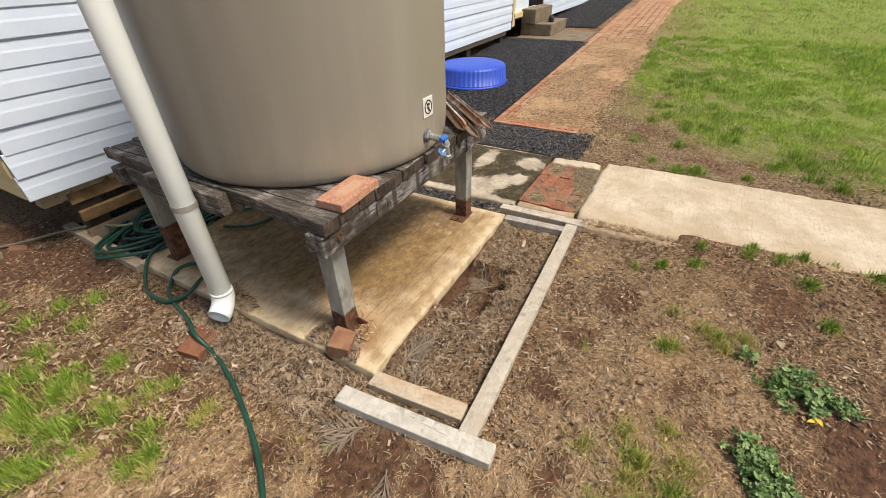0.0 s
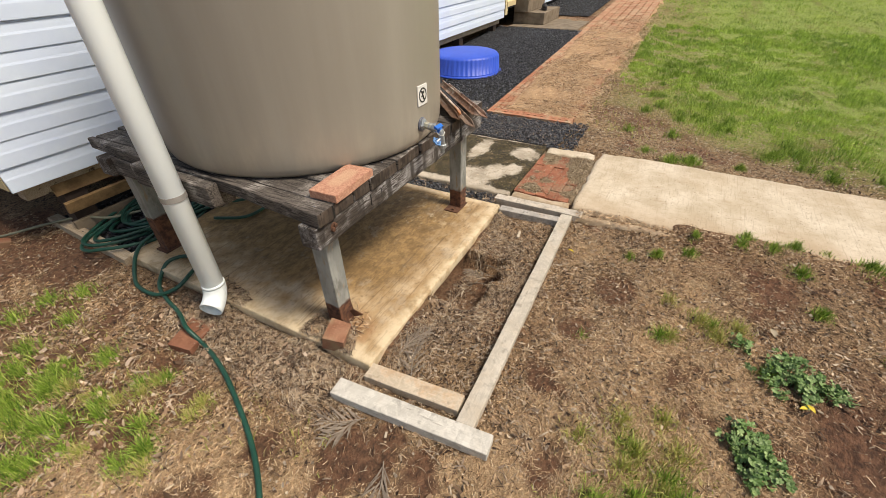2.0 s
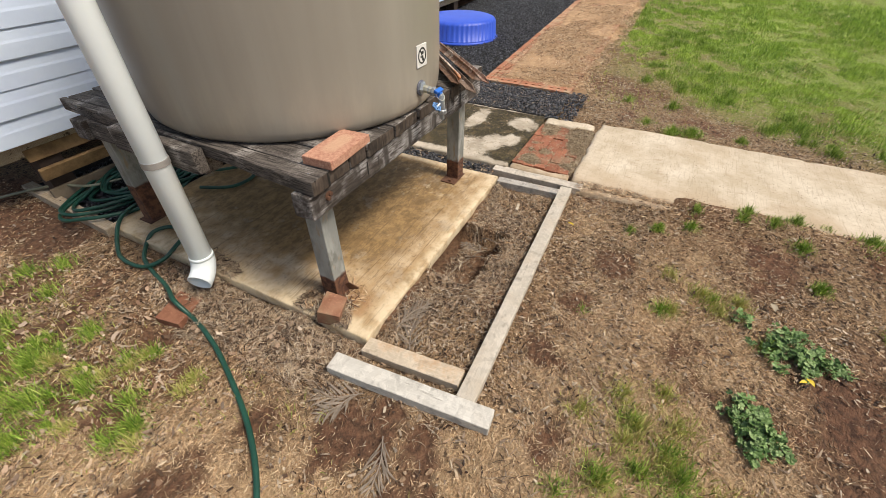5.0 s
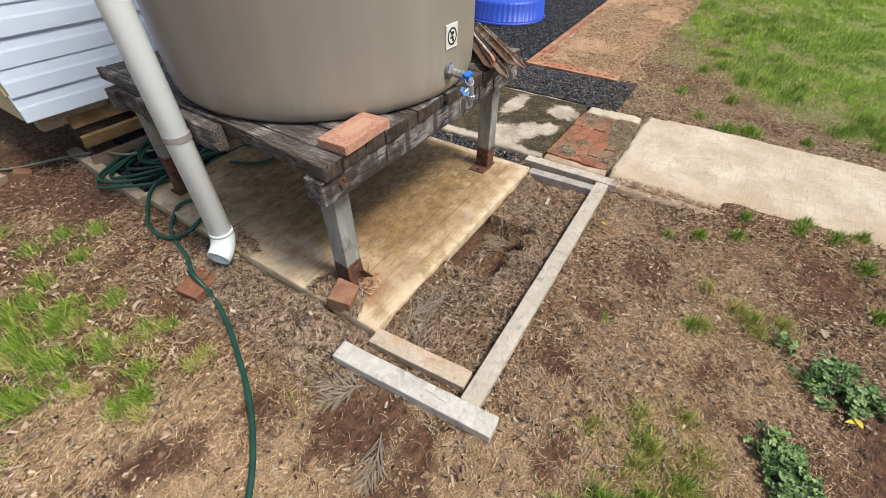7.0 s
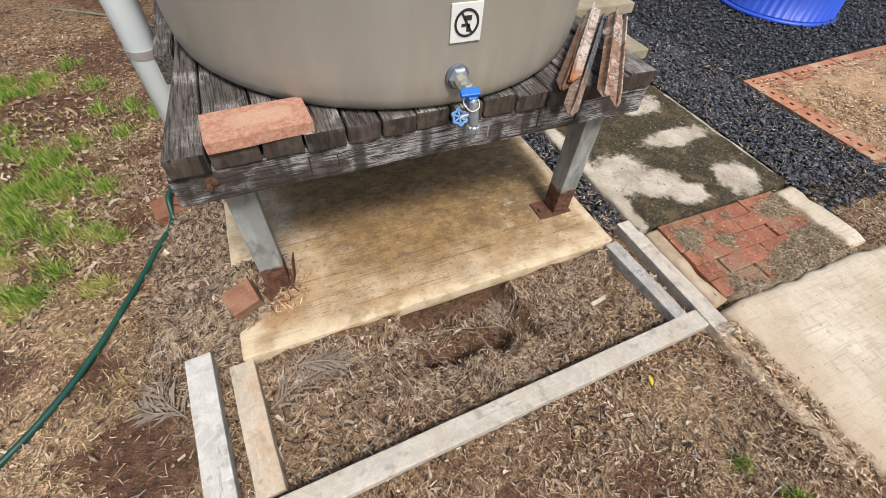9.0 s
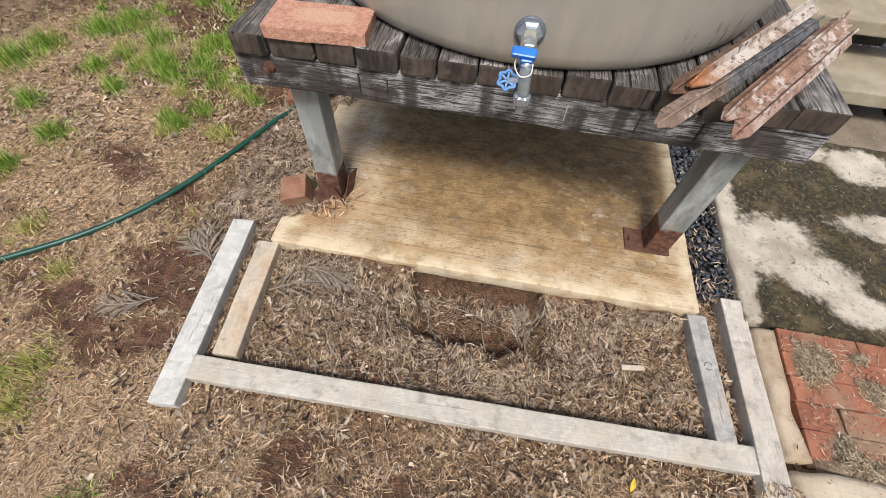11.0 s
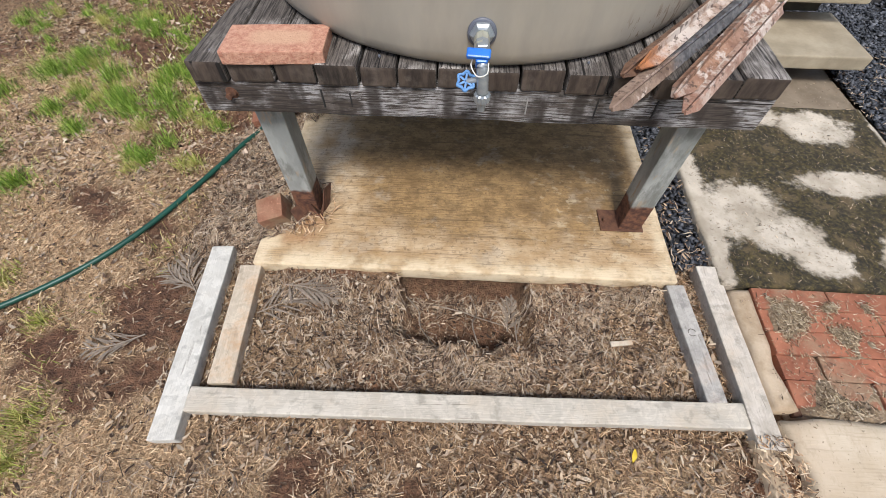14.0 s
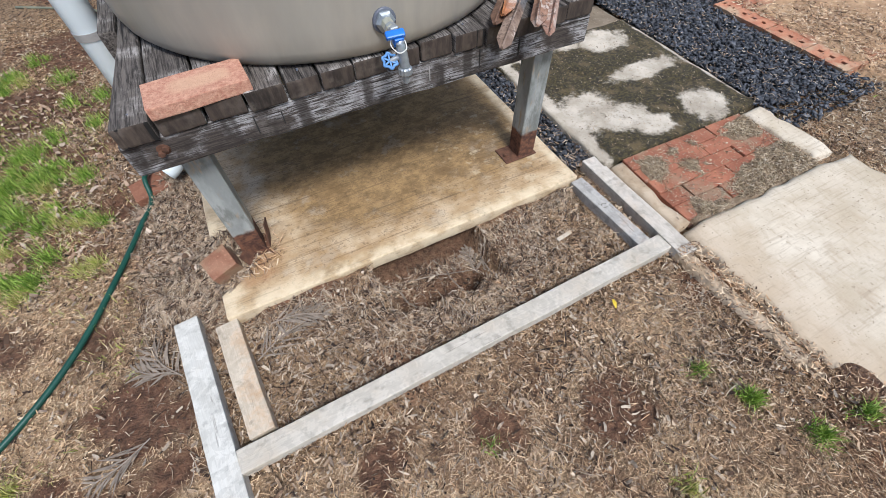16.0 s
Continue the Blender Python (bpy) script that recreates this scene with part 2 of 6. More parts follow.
flake = n.math("MULTIPLY", n.ramp(n.noise(17, 5, (0.8, 1, 1), shift=(9, 3, 0)), 0.57, 0.64), n.math("MULTIPLY", n.ramp(X, 0.75, 1.1), n.ramp(Y, 0.75, 0.5)))
c = n.mix(n.math("MULTIPLY", flake, 0.6), c, (0.58, 0.47, 0.31))
c = n.mix(n.math("MULTIPLY", n.ramp(n.noise(70, 7, (0.9, 1, 1), rough=0.7), 0.54, 0.64), 0.5), c, (0.10, 0.062, 0.03))
damp = n.math("MULTIPLY", inner, n.ramp(n.noise(6, 7, (0.85, 1, 1), rough=0.72, shift=(3, 2, 0)), 0.49, 0.60))
c = n.mix(n.math("MULTIPLY", damp, 0.5), c, (0.17, 0.10, 0.04))
spot = n.math("MULTIPLY", n.math("MULTIPLY", n.ramp(X, 0.0, 0.06), n.ramp(X, 0.24, 0.14)), n.math("MULTIPLY", n.ramp(Y, 0.06, 0.12), n.ramp(Y, 0.24, 0.18)))
c = n.mix(n.math("MULTIPLY", spot, n.ramp(n.noise(22, 5), 0.35, 0.6, 0.0, 0.55)), c, (0.36, 0.17, 0.075))
rim = n.math("MAXIMUM", n.ramp(Y, 0.07, 0.01), n.math("MAXIMUM", n.ramp(X, 0.12, 0.03), n.ramp(X, 1.325, 1.38)))
c = n.mix(n.math("MULTIPLY", rim, n.ramp(n.noise(16, 6), 0.35, 0.62, 0.25, 0.9)), c, (0.72, 0.60, 0.41))
M_SLAB = n.done(c, n.math("ADD", broom, n.noise(45, 6)), 0.6, 0.005)

# mossy concrete
n = Nodes("mossy_concrete", 0.97)
c = n.mix(n.ramp(n.noise(9, 6), 0.3, 0.7), (0.36, 0.31, 0.24), (0.57, 0.51, 0.42))
moss = n.ramp(n.math("SUBTRACT", n.math("ADD", n.math("MULTIPLY", n.noise(5, 7, warp=0.5, rough=0.7), 0.9), n.math("MULTIPLY", n.noise(26, 7, rough=0.7), 0.75)), n.math("MULTIPLY", n.attr("worn"), 0.42)), 0.46, 0.72)
mc = n.mix(n.ramp(n.noise(75, 6, rough=0.75), 0.40, 0.64), (0.006, 0.005, 0.002), (0.07, 0.052, 0.013))
mc = n.mix(n.ramp(n.noise(110, 4, (1, 0.5, 1), shift=(1, 4, 0)), 0.60, 0.70, 0.0, 0.4), mc, (0.30, 0.25, 0.16))
mc = n.mix(n.ramp(n.noise(13, 5, shift=(2, 7, 0)), 0.52, 0.66, 0.0, 0.6), mc, (0.125, 0.088, 0.042))
c = n.mix(n.ramp(n.noise(45, 6, shift=(5, 1, 0), rough=0.7), 0.55, 0.68, 0.0, 0.7), c, (0.24, 0.2, 0.15))
M_MOSS = n.done(n.mix(n.math("MULTIPLY", moss, 0.97), c, mc), n.noise(80, 5), 0.5, 0.005)

# pale path concrete, faint broom and dirt at the rim
n = Nodes("path_concrete", 0.8)
c = n.mix(n.ramp(n.noise(5, 6), 0.3, 0.7), (0.49, 0.41, 0.295), (0.68, 0.605, 0.485))
c = n.mix(n.ramp(n.noise(2.3, 7, warp=0.5, rough=0.7), 0.46, 0.66, 0.0, 0.5), c, (0.47, 0.37, 0.25))
c = n.mix(n.math("MULTIPLY", n.ramp(n.math("ADD", n.axis(0), n.math("MULTIPLY", n.noise(6, 6), 0.3)), 1.98, 1.72), 0.6), c, (0.44, 0.32, 0.20))
c = n.mix(n.ramp(n.noise(55, 7, (1, 0.5, 1), rough=0.75), 0.5, 0.66, 0.0, 0.5), c, (0.40, 0.315, 0.215))
c = n.mix(n.ramp(n.noise(22, 6, (1, 0.4, 1)), 0.55, 0.75, 0.0, 0.6), c, (0.42, 0.32, 0.22))
c = n.mix(n.ramp(n.noise(90, 2), 0.64, 0.72, 0.0, 0.7), c, (0.2, 0.15, 0.1))
c = n.mix(n.ramp(n.noise(120, 4, (0.06, 1, 1)), 0.47, 0.34, 0.0, 0.42), c, (0.36, 0.285, 0.20))
c = n.mix(n.ramp(n.noise(60, 3, (1, 0.12, 1), shift=(3, 0, 0)), 0.64, 0.74, 0.0, 0.14), c, (0.36, 0.28, 0.19))
M_PATH = n.done(c, n.noise(120, 4, (0.15, 1, 1)), 0.3, 0.003)
M_EDGECON = plain("dirty_edging_concrete", (0.31, 0.22, 0.13), (0.58, 0.47, 0.345), 13, 0.9, 0, 0.5)
M_STEP = plain("step_concrete", (0.24, 0.20, 0.135), (0.42, 0.36, 0.26), 7, 0.85, 0, 0.4)
# moss colour, darkened further for the shade below the treads
M_RISER = plain("mossy_shaded_riser", (0.02, 0.017, 0.011), (0.09, 0.072, 0.045), 12, 0.9, 0, 0.5)
M_OLDSTEP = plain("brown_concrete", (0.13, 0.098, 0.066), (0.27, 0.22, 0.16), 8, 0.9)

# ground: red-brown earth, dry thatch, green where the lawn attribute is set
n = Nodes("earth", 0.95)
c = n.mix(n.ramp(n.noise(22, 6), 0.3, 0.7), (0.14, 0.06, 0.033), (0.36, 0.185, 0.10))
c = n.mix(n.ramp(n.noise(2.2, 6, warp=0.4), 0.38, 0.53, 0.0, 0.9), c, n.mix(n.ramp(n.noise(70, 4, warp=1.5), 0.35, 0.65), (0.25, 0.155, 0.083), (0.55, 0.375, 0.215)))
c = n.mix(n.ramp(n.noise(48, 6, rough=0.75, shift=(6, 2, 0)), 0.48, 0.62, 0.0, 0.9), c, (0.035, 0.019, 0.012))
c = n.mix(n.ramp(n.noise(140, 3), 0.62, 0.7, 0.0, 0.7), c, (0.42, 0.34, 0.25))
c = n.mix(n.math("MULTIPLY", n.attr("lawn"), 0.85), c, n.mix(n.noise(12, 6), (0.16, 0.25, 0.035), (0.42, 0.56, 0.12)))
c = n.mix(n.math("MULTIPLY", n.attr("gold"), 0.95), c, n.mix(n.ramp(n.noise(90, 5, warp=1.5), 0.32, 0.66), (0.42, 0.28, 0.16), (0.72, 0.53, 0.335)))
c = n.mix(n.math("MULTIPLY", n.attr("bare"), 0.88), c, n.mix(n.ramp(n.noise(35, 6), 0.3, 0.7), (0.085, 0.040, 0.023), (0.265, 0.13, 0.073)))
M_EARTH = n.done(c, n.math("ADD", n.noise(30, 6), n.noise(160, 4)), 1.0, 0.022)


def chips(name, stops, rough=0.9, clump=0.0):
    """One colour for each loose piece, out of a few; clump: how dark the damp, older clumps are."""
    n = Nodes(name, rough)
    r = n.t.nodes.new("ShaderNodeValToRGB")
    r.color_ramp.interpolation = "LINEAR"
    el = r.color_ramp.elements
    while len(el) < len(stops):
        el.new(0.5)
    for i, s in enumerate(stops):
        el[i].position, el[i].color = i / (len(stops) - 1), (*s, 1)
    n.t.links.new(n.island(), r.inputs[0])
    c = r.outputs[0]
    if clump:
        old = n.math("ADD", n.math("MULTIPLY", n.noise(42, 4, rough=0.65), 0.7), n.math("MULTIPLY", n.noise(11, 3, shift=(5, 3, 0)), 0.3))
        c = n.mix(n.ramp(old, 0.47, 0.39, 0.0, clump), c, (0.05, 0.028, 0.018))
        c = n.mix(n.ramp(old, 0.51, 0.59, 0.0, clump * 0.6), c, (0.80, 0.62, 0.42))
    return n.done(c)


M_STRAW = chips("dry_straw", [(0.035, 0.018, 0.011), (0.11, 0.058, 0.032), (0.27, 0.155, 0.085), (0.56, 0.345, 0.19), (0.66, 0.47, 0.275), (0.35, 0.21, 0.12), (0.56, 0.44, 0.31), (0.84, 0.69, 0.48)], 0.9, 0.85)
M_GOLD = chips("golden_thatch", [(0.40, 0.25, 0.135), (0.58, 0.40, 0.235), (0.70, 0.51, 0.325), (0.54, 0.36, 0.20), (0.84, 0.68, 0.47)], 0.9, 0.25)
M_LEAF = chips("fallen_leaf_brown", [(0.06, 0.035, 0.022), (0.22, 0.13, 0.08), (0.36, 0.24, 0.16), (0.52, 0.39, 0.28), (0.14, 0.085, 0.055), (0.62, 0.51, 0.40)])
M_BARK = chips("bark_and_leaf_litter", [(0.02, 0.012, 0.008), (0.045, 0.026, 0.016), (0.12, 0.07, 0.042), (0.29, 0.195, 0.122), (0.43, 0.325, 0.225), (0.20, 0.145, 0.105), (0.35, 0.29, 0.225), (0.66, 0.55, 0.41)], 0.9, 0.5)
M_PAVESTRAW = chips("khaki_litter", [(0.10, 0.065, 0.04), (0.30, 0.22, 0.13), (0.47, 0.37, 0.24), (0.62, 0.52, 0.37), (0.22, 0.15, 0.09), (0.74, 0.66, 0.52)])
M_BLACK = chips("black_mulch", [(0.010, 0.011, 0.014), (0.04, 0.044, 0.054), (0.085, 0.092, 0.108), (0.022, 0.025, 0.03), (0.16, 0.168, 0.19)], 0.55)
M_GREEN = chips("green_grass", [(0.06, 0.135, 0.014), (0.17, 0.31, 0.03), (0.29, 0.45, 0.06), (0.46, 0.56, 0.13), (0.12, 0.23, 0.022)], 0.6)
n = Nodes("lawn_grass", 0.6)
c = n.mix(n.island(), (0.15, 0.30, 0.025), (0.58, 0.78, 0.14))
c = n.mix(n.ramp(n.noise(0.7, 6, rough=0.65), 0.40, 0.62), c, n.mix(n.island(), (0.34, 0.52, 0.06), (0.66, 0.82, 0.18)))
c = n.mix(n.ramp(n.noise(2.6, 5, shift=(3, 1, 0)), 0.50, 0.66, 0.0, 0.65), c, n.mix(n.island(), (0.06, 0.155, 0.015), (0.30, 0.47, 0.08)))
c = n.mix(n.ramp(n.noise(8, 5, shift=(6, 2, 0), rough=0.65), 0.46, 0.60, 0.42, 0.0), c, n.mix(n.island(), (0.05, 0.13, 0.012), (0.24, 0.38, 0.06)))
M_LAWN = n.done(c)
M_YELLOWED = chips("yellowing_grass", [(0.25, 0.34, 0.05), (0.44, 0.45, 0.11), (0.62, 0.50, 0.24), (0.36, 0.42, 0.08)], 0.7)
M_WEED = chips("mallow_leaf", [(0.04, 0.095, 0.025), (0.11, 0.215, 0.05), (0.23, 0.36, 0.13), (0.07, 0.15, 0.035), (0.31, 0.43, 0.18)], 0.5)
M_FROND = chips("dry_frond", [(0.16, 0.12, 0.09), (0.36, 0.30, 0.24), (0.50, 0.44, 0.36)], 0.85)

# bricks
def brick_mat(name, a, b, dusty, dust_colour=(0.36, 0.25, 0.155)):
    n = Nodes(name, 0.92)
    c = n.mix(n.ramp(n.noise(14, 6), 0.3, 0.7), a, b)
    c = n.mix(n.math("MULTIPLY", n.each(), 0.35), c, tuple(v * 0.55 for v in a))
    c = n.mix(n.ramp(n.noise(140, 3), 0.6, 0.7, 0.0, 0.4), c, tuple(min(1, v * 1.6) for v in b))
    if dusty:
        c = n.mix(n.ramp(n.noise(5, 7), 0.62 - dusty * 0.3, 0.75 - dusty * 0.3), c, dust_colour)
    return n.done(c, n.noise(150, 4), 0.5, 0.003)


M_PAVER = brick_mat("red_paver", (0.28, 0.10, 0.056), (0.41, 0.165, 0.095), 0.36, (0.30, 0.19, 0.12))
M_PATHBRICK = brick_mat("dusty_path_brick", (0.40, 0.19, 0.11), (0.50, 0.28, 0.165), 0.55, (0.44, 0.29, 0.18))
M_RIMBRICK = brick_mat("red_rim_brick", (0.36, 0.13, 0.07), (0.48, 0.22, 0.125), 0.45, (0.44, 0.29, 0.18))
n = Nodes("face_of_deck_brick", 0.92)
mid = n.math("MULTIPLY", n.math("MULTIPLY", n.ramp(n.axis(0, n.obj), -0.1, -0.03), n.ramp(n.axis(0, n.obj), 0.11, 0.06)), n.math("MULTIPLY", n.ramp(n.axis(1, n.obj), -0.05, -0.01), n.ramp(n.axis(1, n.obj), 0.05, 0.015)))
c = n.mix(n.ramp(n.noise(90, 6, rough=0.75), 0.34, 0.66), (0.44, 0.195, 0.13), (0.62, 0.36, 0.25))
c = n.mix(n.ramp(n.math("ADD", mid, n.math("MULTIPLY", n.noise(20, 5), 0.6)), 0.6, 1.3, 0.0, 0.7), c, (0.62, 0.40, 0.265))
c = n.mix(n.ramp(n.noise(210, 4), 0.60, 0.68, 0.0, 0.5), c, (0.25, 0.10, 0.06))
M_DECKBRICK = n.done(c, n.noise(190, 5), 0.9, 0.005)
M_FOOTBRICK = brick_mat("brown_brick", (0.24, 0.105, 0.06), (0.38, 0.20, 0.125), 0.2, (0.3, 0.2, 0.12))
M_SOILBRICK = brick_mat("soiled_brick", (0.19, 0.075, 0.042), (0.30, 0.135, 0.08), 0.3, (0.22, 0.13, 0.08))

M_WHITE = plain("white_weatherboard_paint", (0.65, 0.77, 0.97), (0.72, 0.84, 0.99), 3, 0.45, 0, 0.3)
M_CREAM = plain("cream_weatherboard_paint", (0.62, 0.50, 0.27), (0.74, 0.63, 0.38), 4, 0.6, 0, 0.15)
M_OLDCREAM = plain("old_cream_paint", (0.12, 0.07, 0.032), (0.37, 0.235, 0.11), 14, 0.85, 0, 0.4)
# near-black: crawl-space shade put into the colour of floor, framing and stumps
M_DARK = plain("underfloor_shade", (0.03, 0.02, 0.015), (0.06, 0.04, 0.03), 6, 0.95)
M_PVC = plain("white_pvc", (0.80, 0.88, 0.90), (0.84, 0.92, 0.94), 5, 0.35, 0, 0.05)
M_STRAP = plain("grey_strap", (0.30, 0.29, 0.28), (0.42, 0.41, 0.39), 20, 0.5, 0.3)
M_HOSE = plain("dark_green_hose", (0.006, 0.045, 0.032), (0.014, 0.085, 0.058), 10, 0.4, 0, 0.05)
M_GREYHOSE = plain("grey_brown_hose", (0.13, 0.14, 0.10), (0.24, 0.25, 0.18), 10, 0.6)
M_POOL = plain("blue_pool_plastic", (0.016, 0.07, 0.52), (0.025, 0.10, 0.62), 3, 0.45, 0, 0.05)
M_BLUE = plain("blue_handle", (0.01, 0.12, 0.55), (0.02, 0.19, 0.68), 25, 0.35, 0, 0.05)
M_BLUEFADE = plain("faded_blue_wheel", (0.06, 0.2, 0.48), (0.16, 0.33, 0.6), 40, 0.6)
M_STEEL = plain("dull_brass_and_zinc", (0.27, 0.31, 0.34), (0.45, 0.48, 0.5), 40, 0.42, 0.6, 0.1)
M_FLANGE = plain("dark_grey_flange", (0.09, 0.10, 0.13), (0.15, 0.165, 0.2), 30, 0.4)
M_NYLON = plain("white_thread_tape", (0.68, 0.68, 0.62), (0.8, 0.8, 0.76), 30, 0.5)
M_NIPPLE = plain("pale_brass_nipple", (0.42, 0.42, 0.34), (0.62, 0.62, 0.52), 40, 0.4, 0.5, 0.1)
M_SIGN = plain("white_sign_plate", (0.74, 0.74, 0.72), (0.8, 0.8, 0.78), 20, 0.45)
M_BLACKINK = plain("black_ink", (0.015, 0.015, 0.015), (0.03, 0.03, 0.03), 30, 0.6)
M_RUBBER = plain("black_rubber", (0.012, 0.012, 0.014), (0.03, 0.03, 0.032), 20, 0.6)
M_YELLOW = plain("yellow_leaf", (0.62, 0.45, 0.03), (0.72, 0.55, 0.06), 30, 0.6)
M_DIRT = plain("tan_dirt", (0.31, 0.185, 0.10), (0.55, 0.37, 0.215), 9, 0.95, 0, 0.6, 0.008)
M_PAVERDIRT = plain("brown_paver_dirt", (0.17, 0.12, 0.075), (0.42, 0.32, 0.21), 40, 0.95, 0, 0.7, 0.008)
M_SOIL = plain("dark_red_soil", (0.085, 0.045, 0.03), (0.15, 0.085, 0.055), 16, 0.95, 0, 0.7, 0.01)


# ---- building helpers ----
def obj(name, bm, material, smooth=False):
    me = bpy.data.meshes.new(name)
    bm.to_mesh(me)
    bm.free()
    me.materials.append(material)
    if smooth:
        me.polygons.foreach_set("use_smooth", [True] * len(me.polygons))
    return new(name, me)


def part(name, bm, material, parent, label="", smooth=False):
    ob = obj(name, bm, material, smooth)
    ob.parent = parent
    if label:
        tagged(ob, label)
    return ob


def thing(name, x, y, z, label, category, group="", kind="", rz=0.0):
    ob = new(name)
    ob.matrix_world = pose(x, y, z, 0, 0, rz)
    ob.empty_display_size = 0.1
    return tagged(ob, label, category, group, kind)


def box(x0, x1, y0, y1, z0, z1, bevel=0.004, m=None, cuts=0, rough=0.0, seed=0):
    """A box with rounded edges, if wished cut up and made uneven."""
    bm = bmesh.new()
    bmesh.ops.create_cube(bm, size=1.0)
    bmesh.ops.transform(bm, matrix=Matrix.LocRotScale(((x0 + x1) / 2, (y0 + y1) / 2, (z0 + z1) / 2), None, (x1 - x0, y1 - y0, z1 - z0)), verts=bm.verts)
    if bevel:
        bmesh.ops.bevel(bm, geom=bm.edges[:], offset=bevel, segments=2, affect="EDGES", profile=0.6)
    if cuts:
        bmesh.ops.subdivide_edges(bm, edges=[e for e in bm.edges if e.calc_length() > 0.12], cuts=cuts, use_grid_fill=True)
    if rough:
        for v in bm.verts:
            v.co += rough * noise.noise_vector(v.co * 9 + Vector((seed, seed * 2, 0)))
    if m is not None:
        bmesh.ops.transform(bm, matrix=m, verts=bm.verts)
    return bm


def lathe(profile, seg=48, m=None, wave=None):
    """Turns (radius, height) pairs about z. wave(angle, i) scales the radius."""
    bm = bmesh.new()
    rings = []
    for i, (r, z) in enumerate(profile):
        ring = []
        for k in range(seg):
            a = 2 * math.pi * k / seg
            q = r * (wave(a, i) if wave else 1.0)
            ring.append(bm.verts.new((q * math.cos(a), q * math.sin(a), z)))
        rings.append(ring)
    for a, b in zip(rings, rings[1:]):
        for k in range(seg):
            bm.faces.new((a[k], a[(k + 1) % seg], b[(k + 1) % seg], b[k]))
    bm.faces.new(rings[0][::-1])
    bm.faces.new(rings[-1])
    if m is not None:
        bmesh.ops.transform(bm, matrix=m, verts=bm.verts)
    return bm


def tube(points, radius, seg=10, closed=False, steps=8):
    """A round tube through points, smoothed."""
    P = [Vector(p) for p in points]
    path = []
    for i in range(len(P) - 1):
        a, b, c, d = P[max(0, i - 1)], P[i], P[i + 1], P[min(len(P) - 1, i + 2)]
        for k in range(steps):
            t = k / steps
            path.append(0.5 * ((2 * b) + (c - a) * t + (2 * a - 5 * b + 4 * c - d) * t * t + (3 * b - a - 3 * c + d) * t ** 3))
    path.append(P[-1])
    bm = bmesh.new()
    rings = []
    for i, p in enumerate(path):
        d = (path[min(i + 1, len(path) - 1)] - path[max(i - 1, 0)]).normalized()
        up = Vector((0, 0, 1)) if abs(d.z) < 0.9 else Vector((1, 0, 0))
        s = d.cross(up).normalized()
        u = s.cross(d)
        rings.append([bm.verts.new(p + radius * (math.cos(2 * math.pi * k / seg) * s + math.sin(2 * math.pi * k / seg) * u)) for k in range(seg)])
    for a, b in zip(rings, rings[1:]):
        for k in range(seg):
            bm.faces.new((a[k], a[(k + 1) % seg], b[(k + 1) % seg], b[k]))
    bm.faces.new(rings[0][::-1])
    bm.faces.new(rings[-1])
    bmesh.ops.recalc_face_normals(bm, faces=bm.faces[:])
    return bm


def rod(a, b, radius, seg=16, bevel=0.0):
    a, b = Vector(a), Vector(b)
    d = b - a
    m = Matrix.Translation(a) @ d.to_track_quat("Z", "Y").to_matrix().to_4x4()
    L, e = d.length, bevel or radius * 0.12
    return lathe([(radius - e, 0), (radius, e), (radius, L - e), (radius - e, L)], seg, m)


RNG = np.random.default_rng(7)


def vnoise(x, y, scale, seed=0):
    """Smooth value noise between 0 and 1, for arrays."""
    x, y = np.asarray(x, float) * scale + 31.7 * seed, np.asarray(y, float) * scale + 17.3 * seed
    i, j = np.floor(x), np.floor(y)
    u, v = x - i, y - j
    u, v = u * u * (3 - 2 * u), v * v * (3 - 2 * v)

    def h(a, b):
        q = np.sin(a * 127.1 + b * 311.7 + seed) * 43758.5453
        return q - np.floor(q)
    return (h(i, j) * (1 - u) + h(i + 1, j) * u) * (1 - v) + (h(i, j + 1) * (1 - u) + h(i + 1, j + 1) * u) * v


def smooth(a, lo, hi):
    t = np.clip((np.asarray(a, float) - lo) / (hi - lo), 0, 1)
    return t * t * (3 - 2 * t)


def rise(x):
    """The ground climbs gently past the slab."""
    return 0.035 * np.clip(np.asarray(x, float) - 1.5, 0, 24)


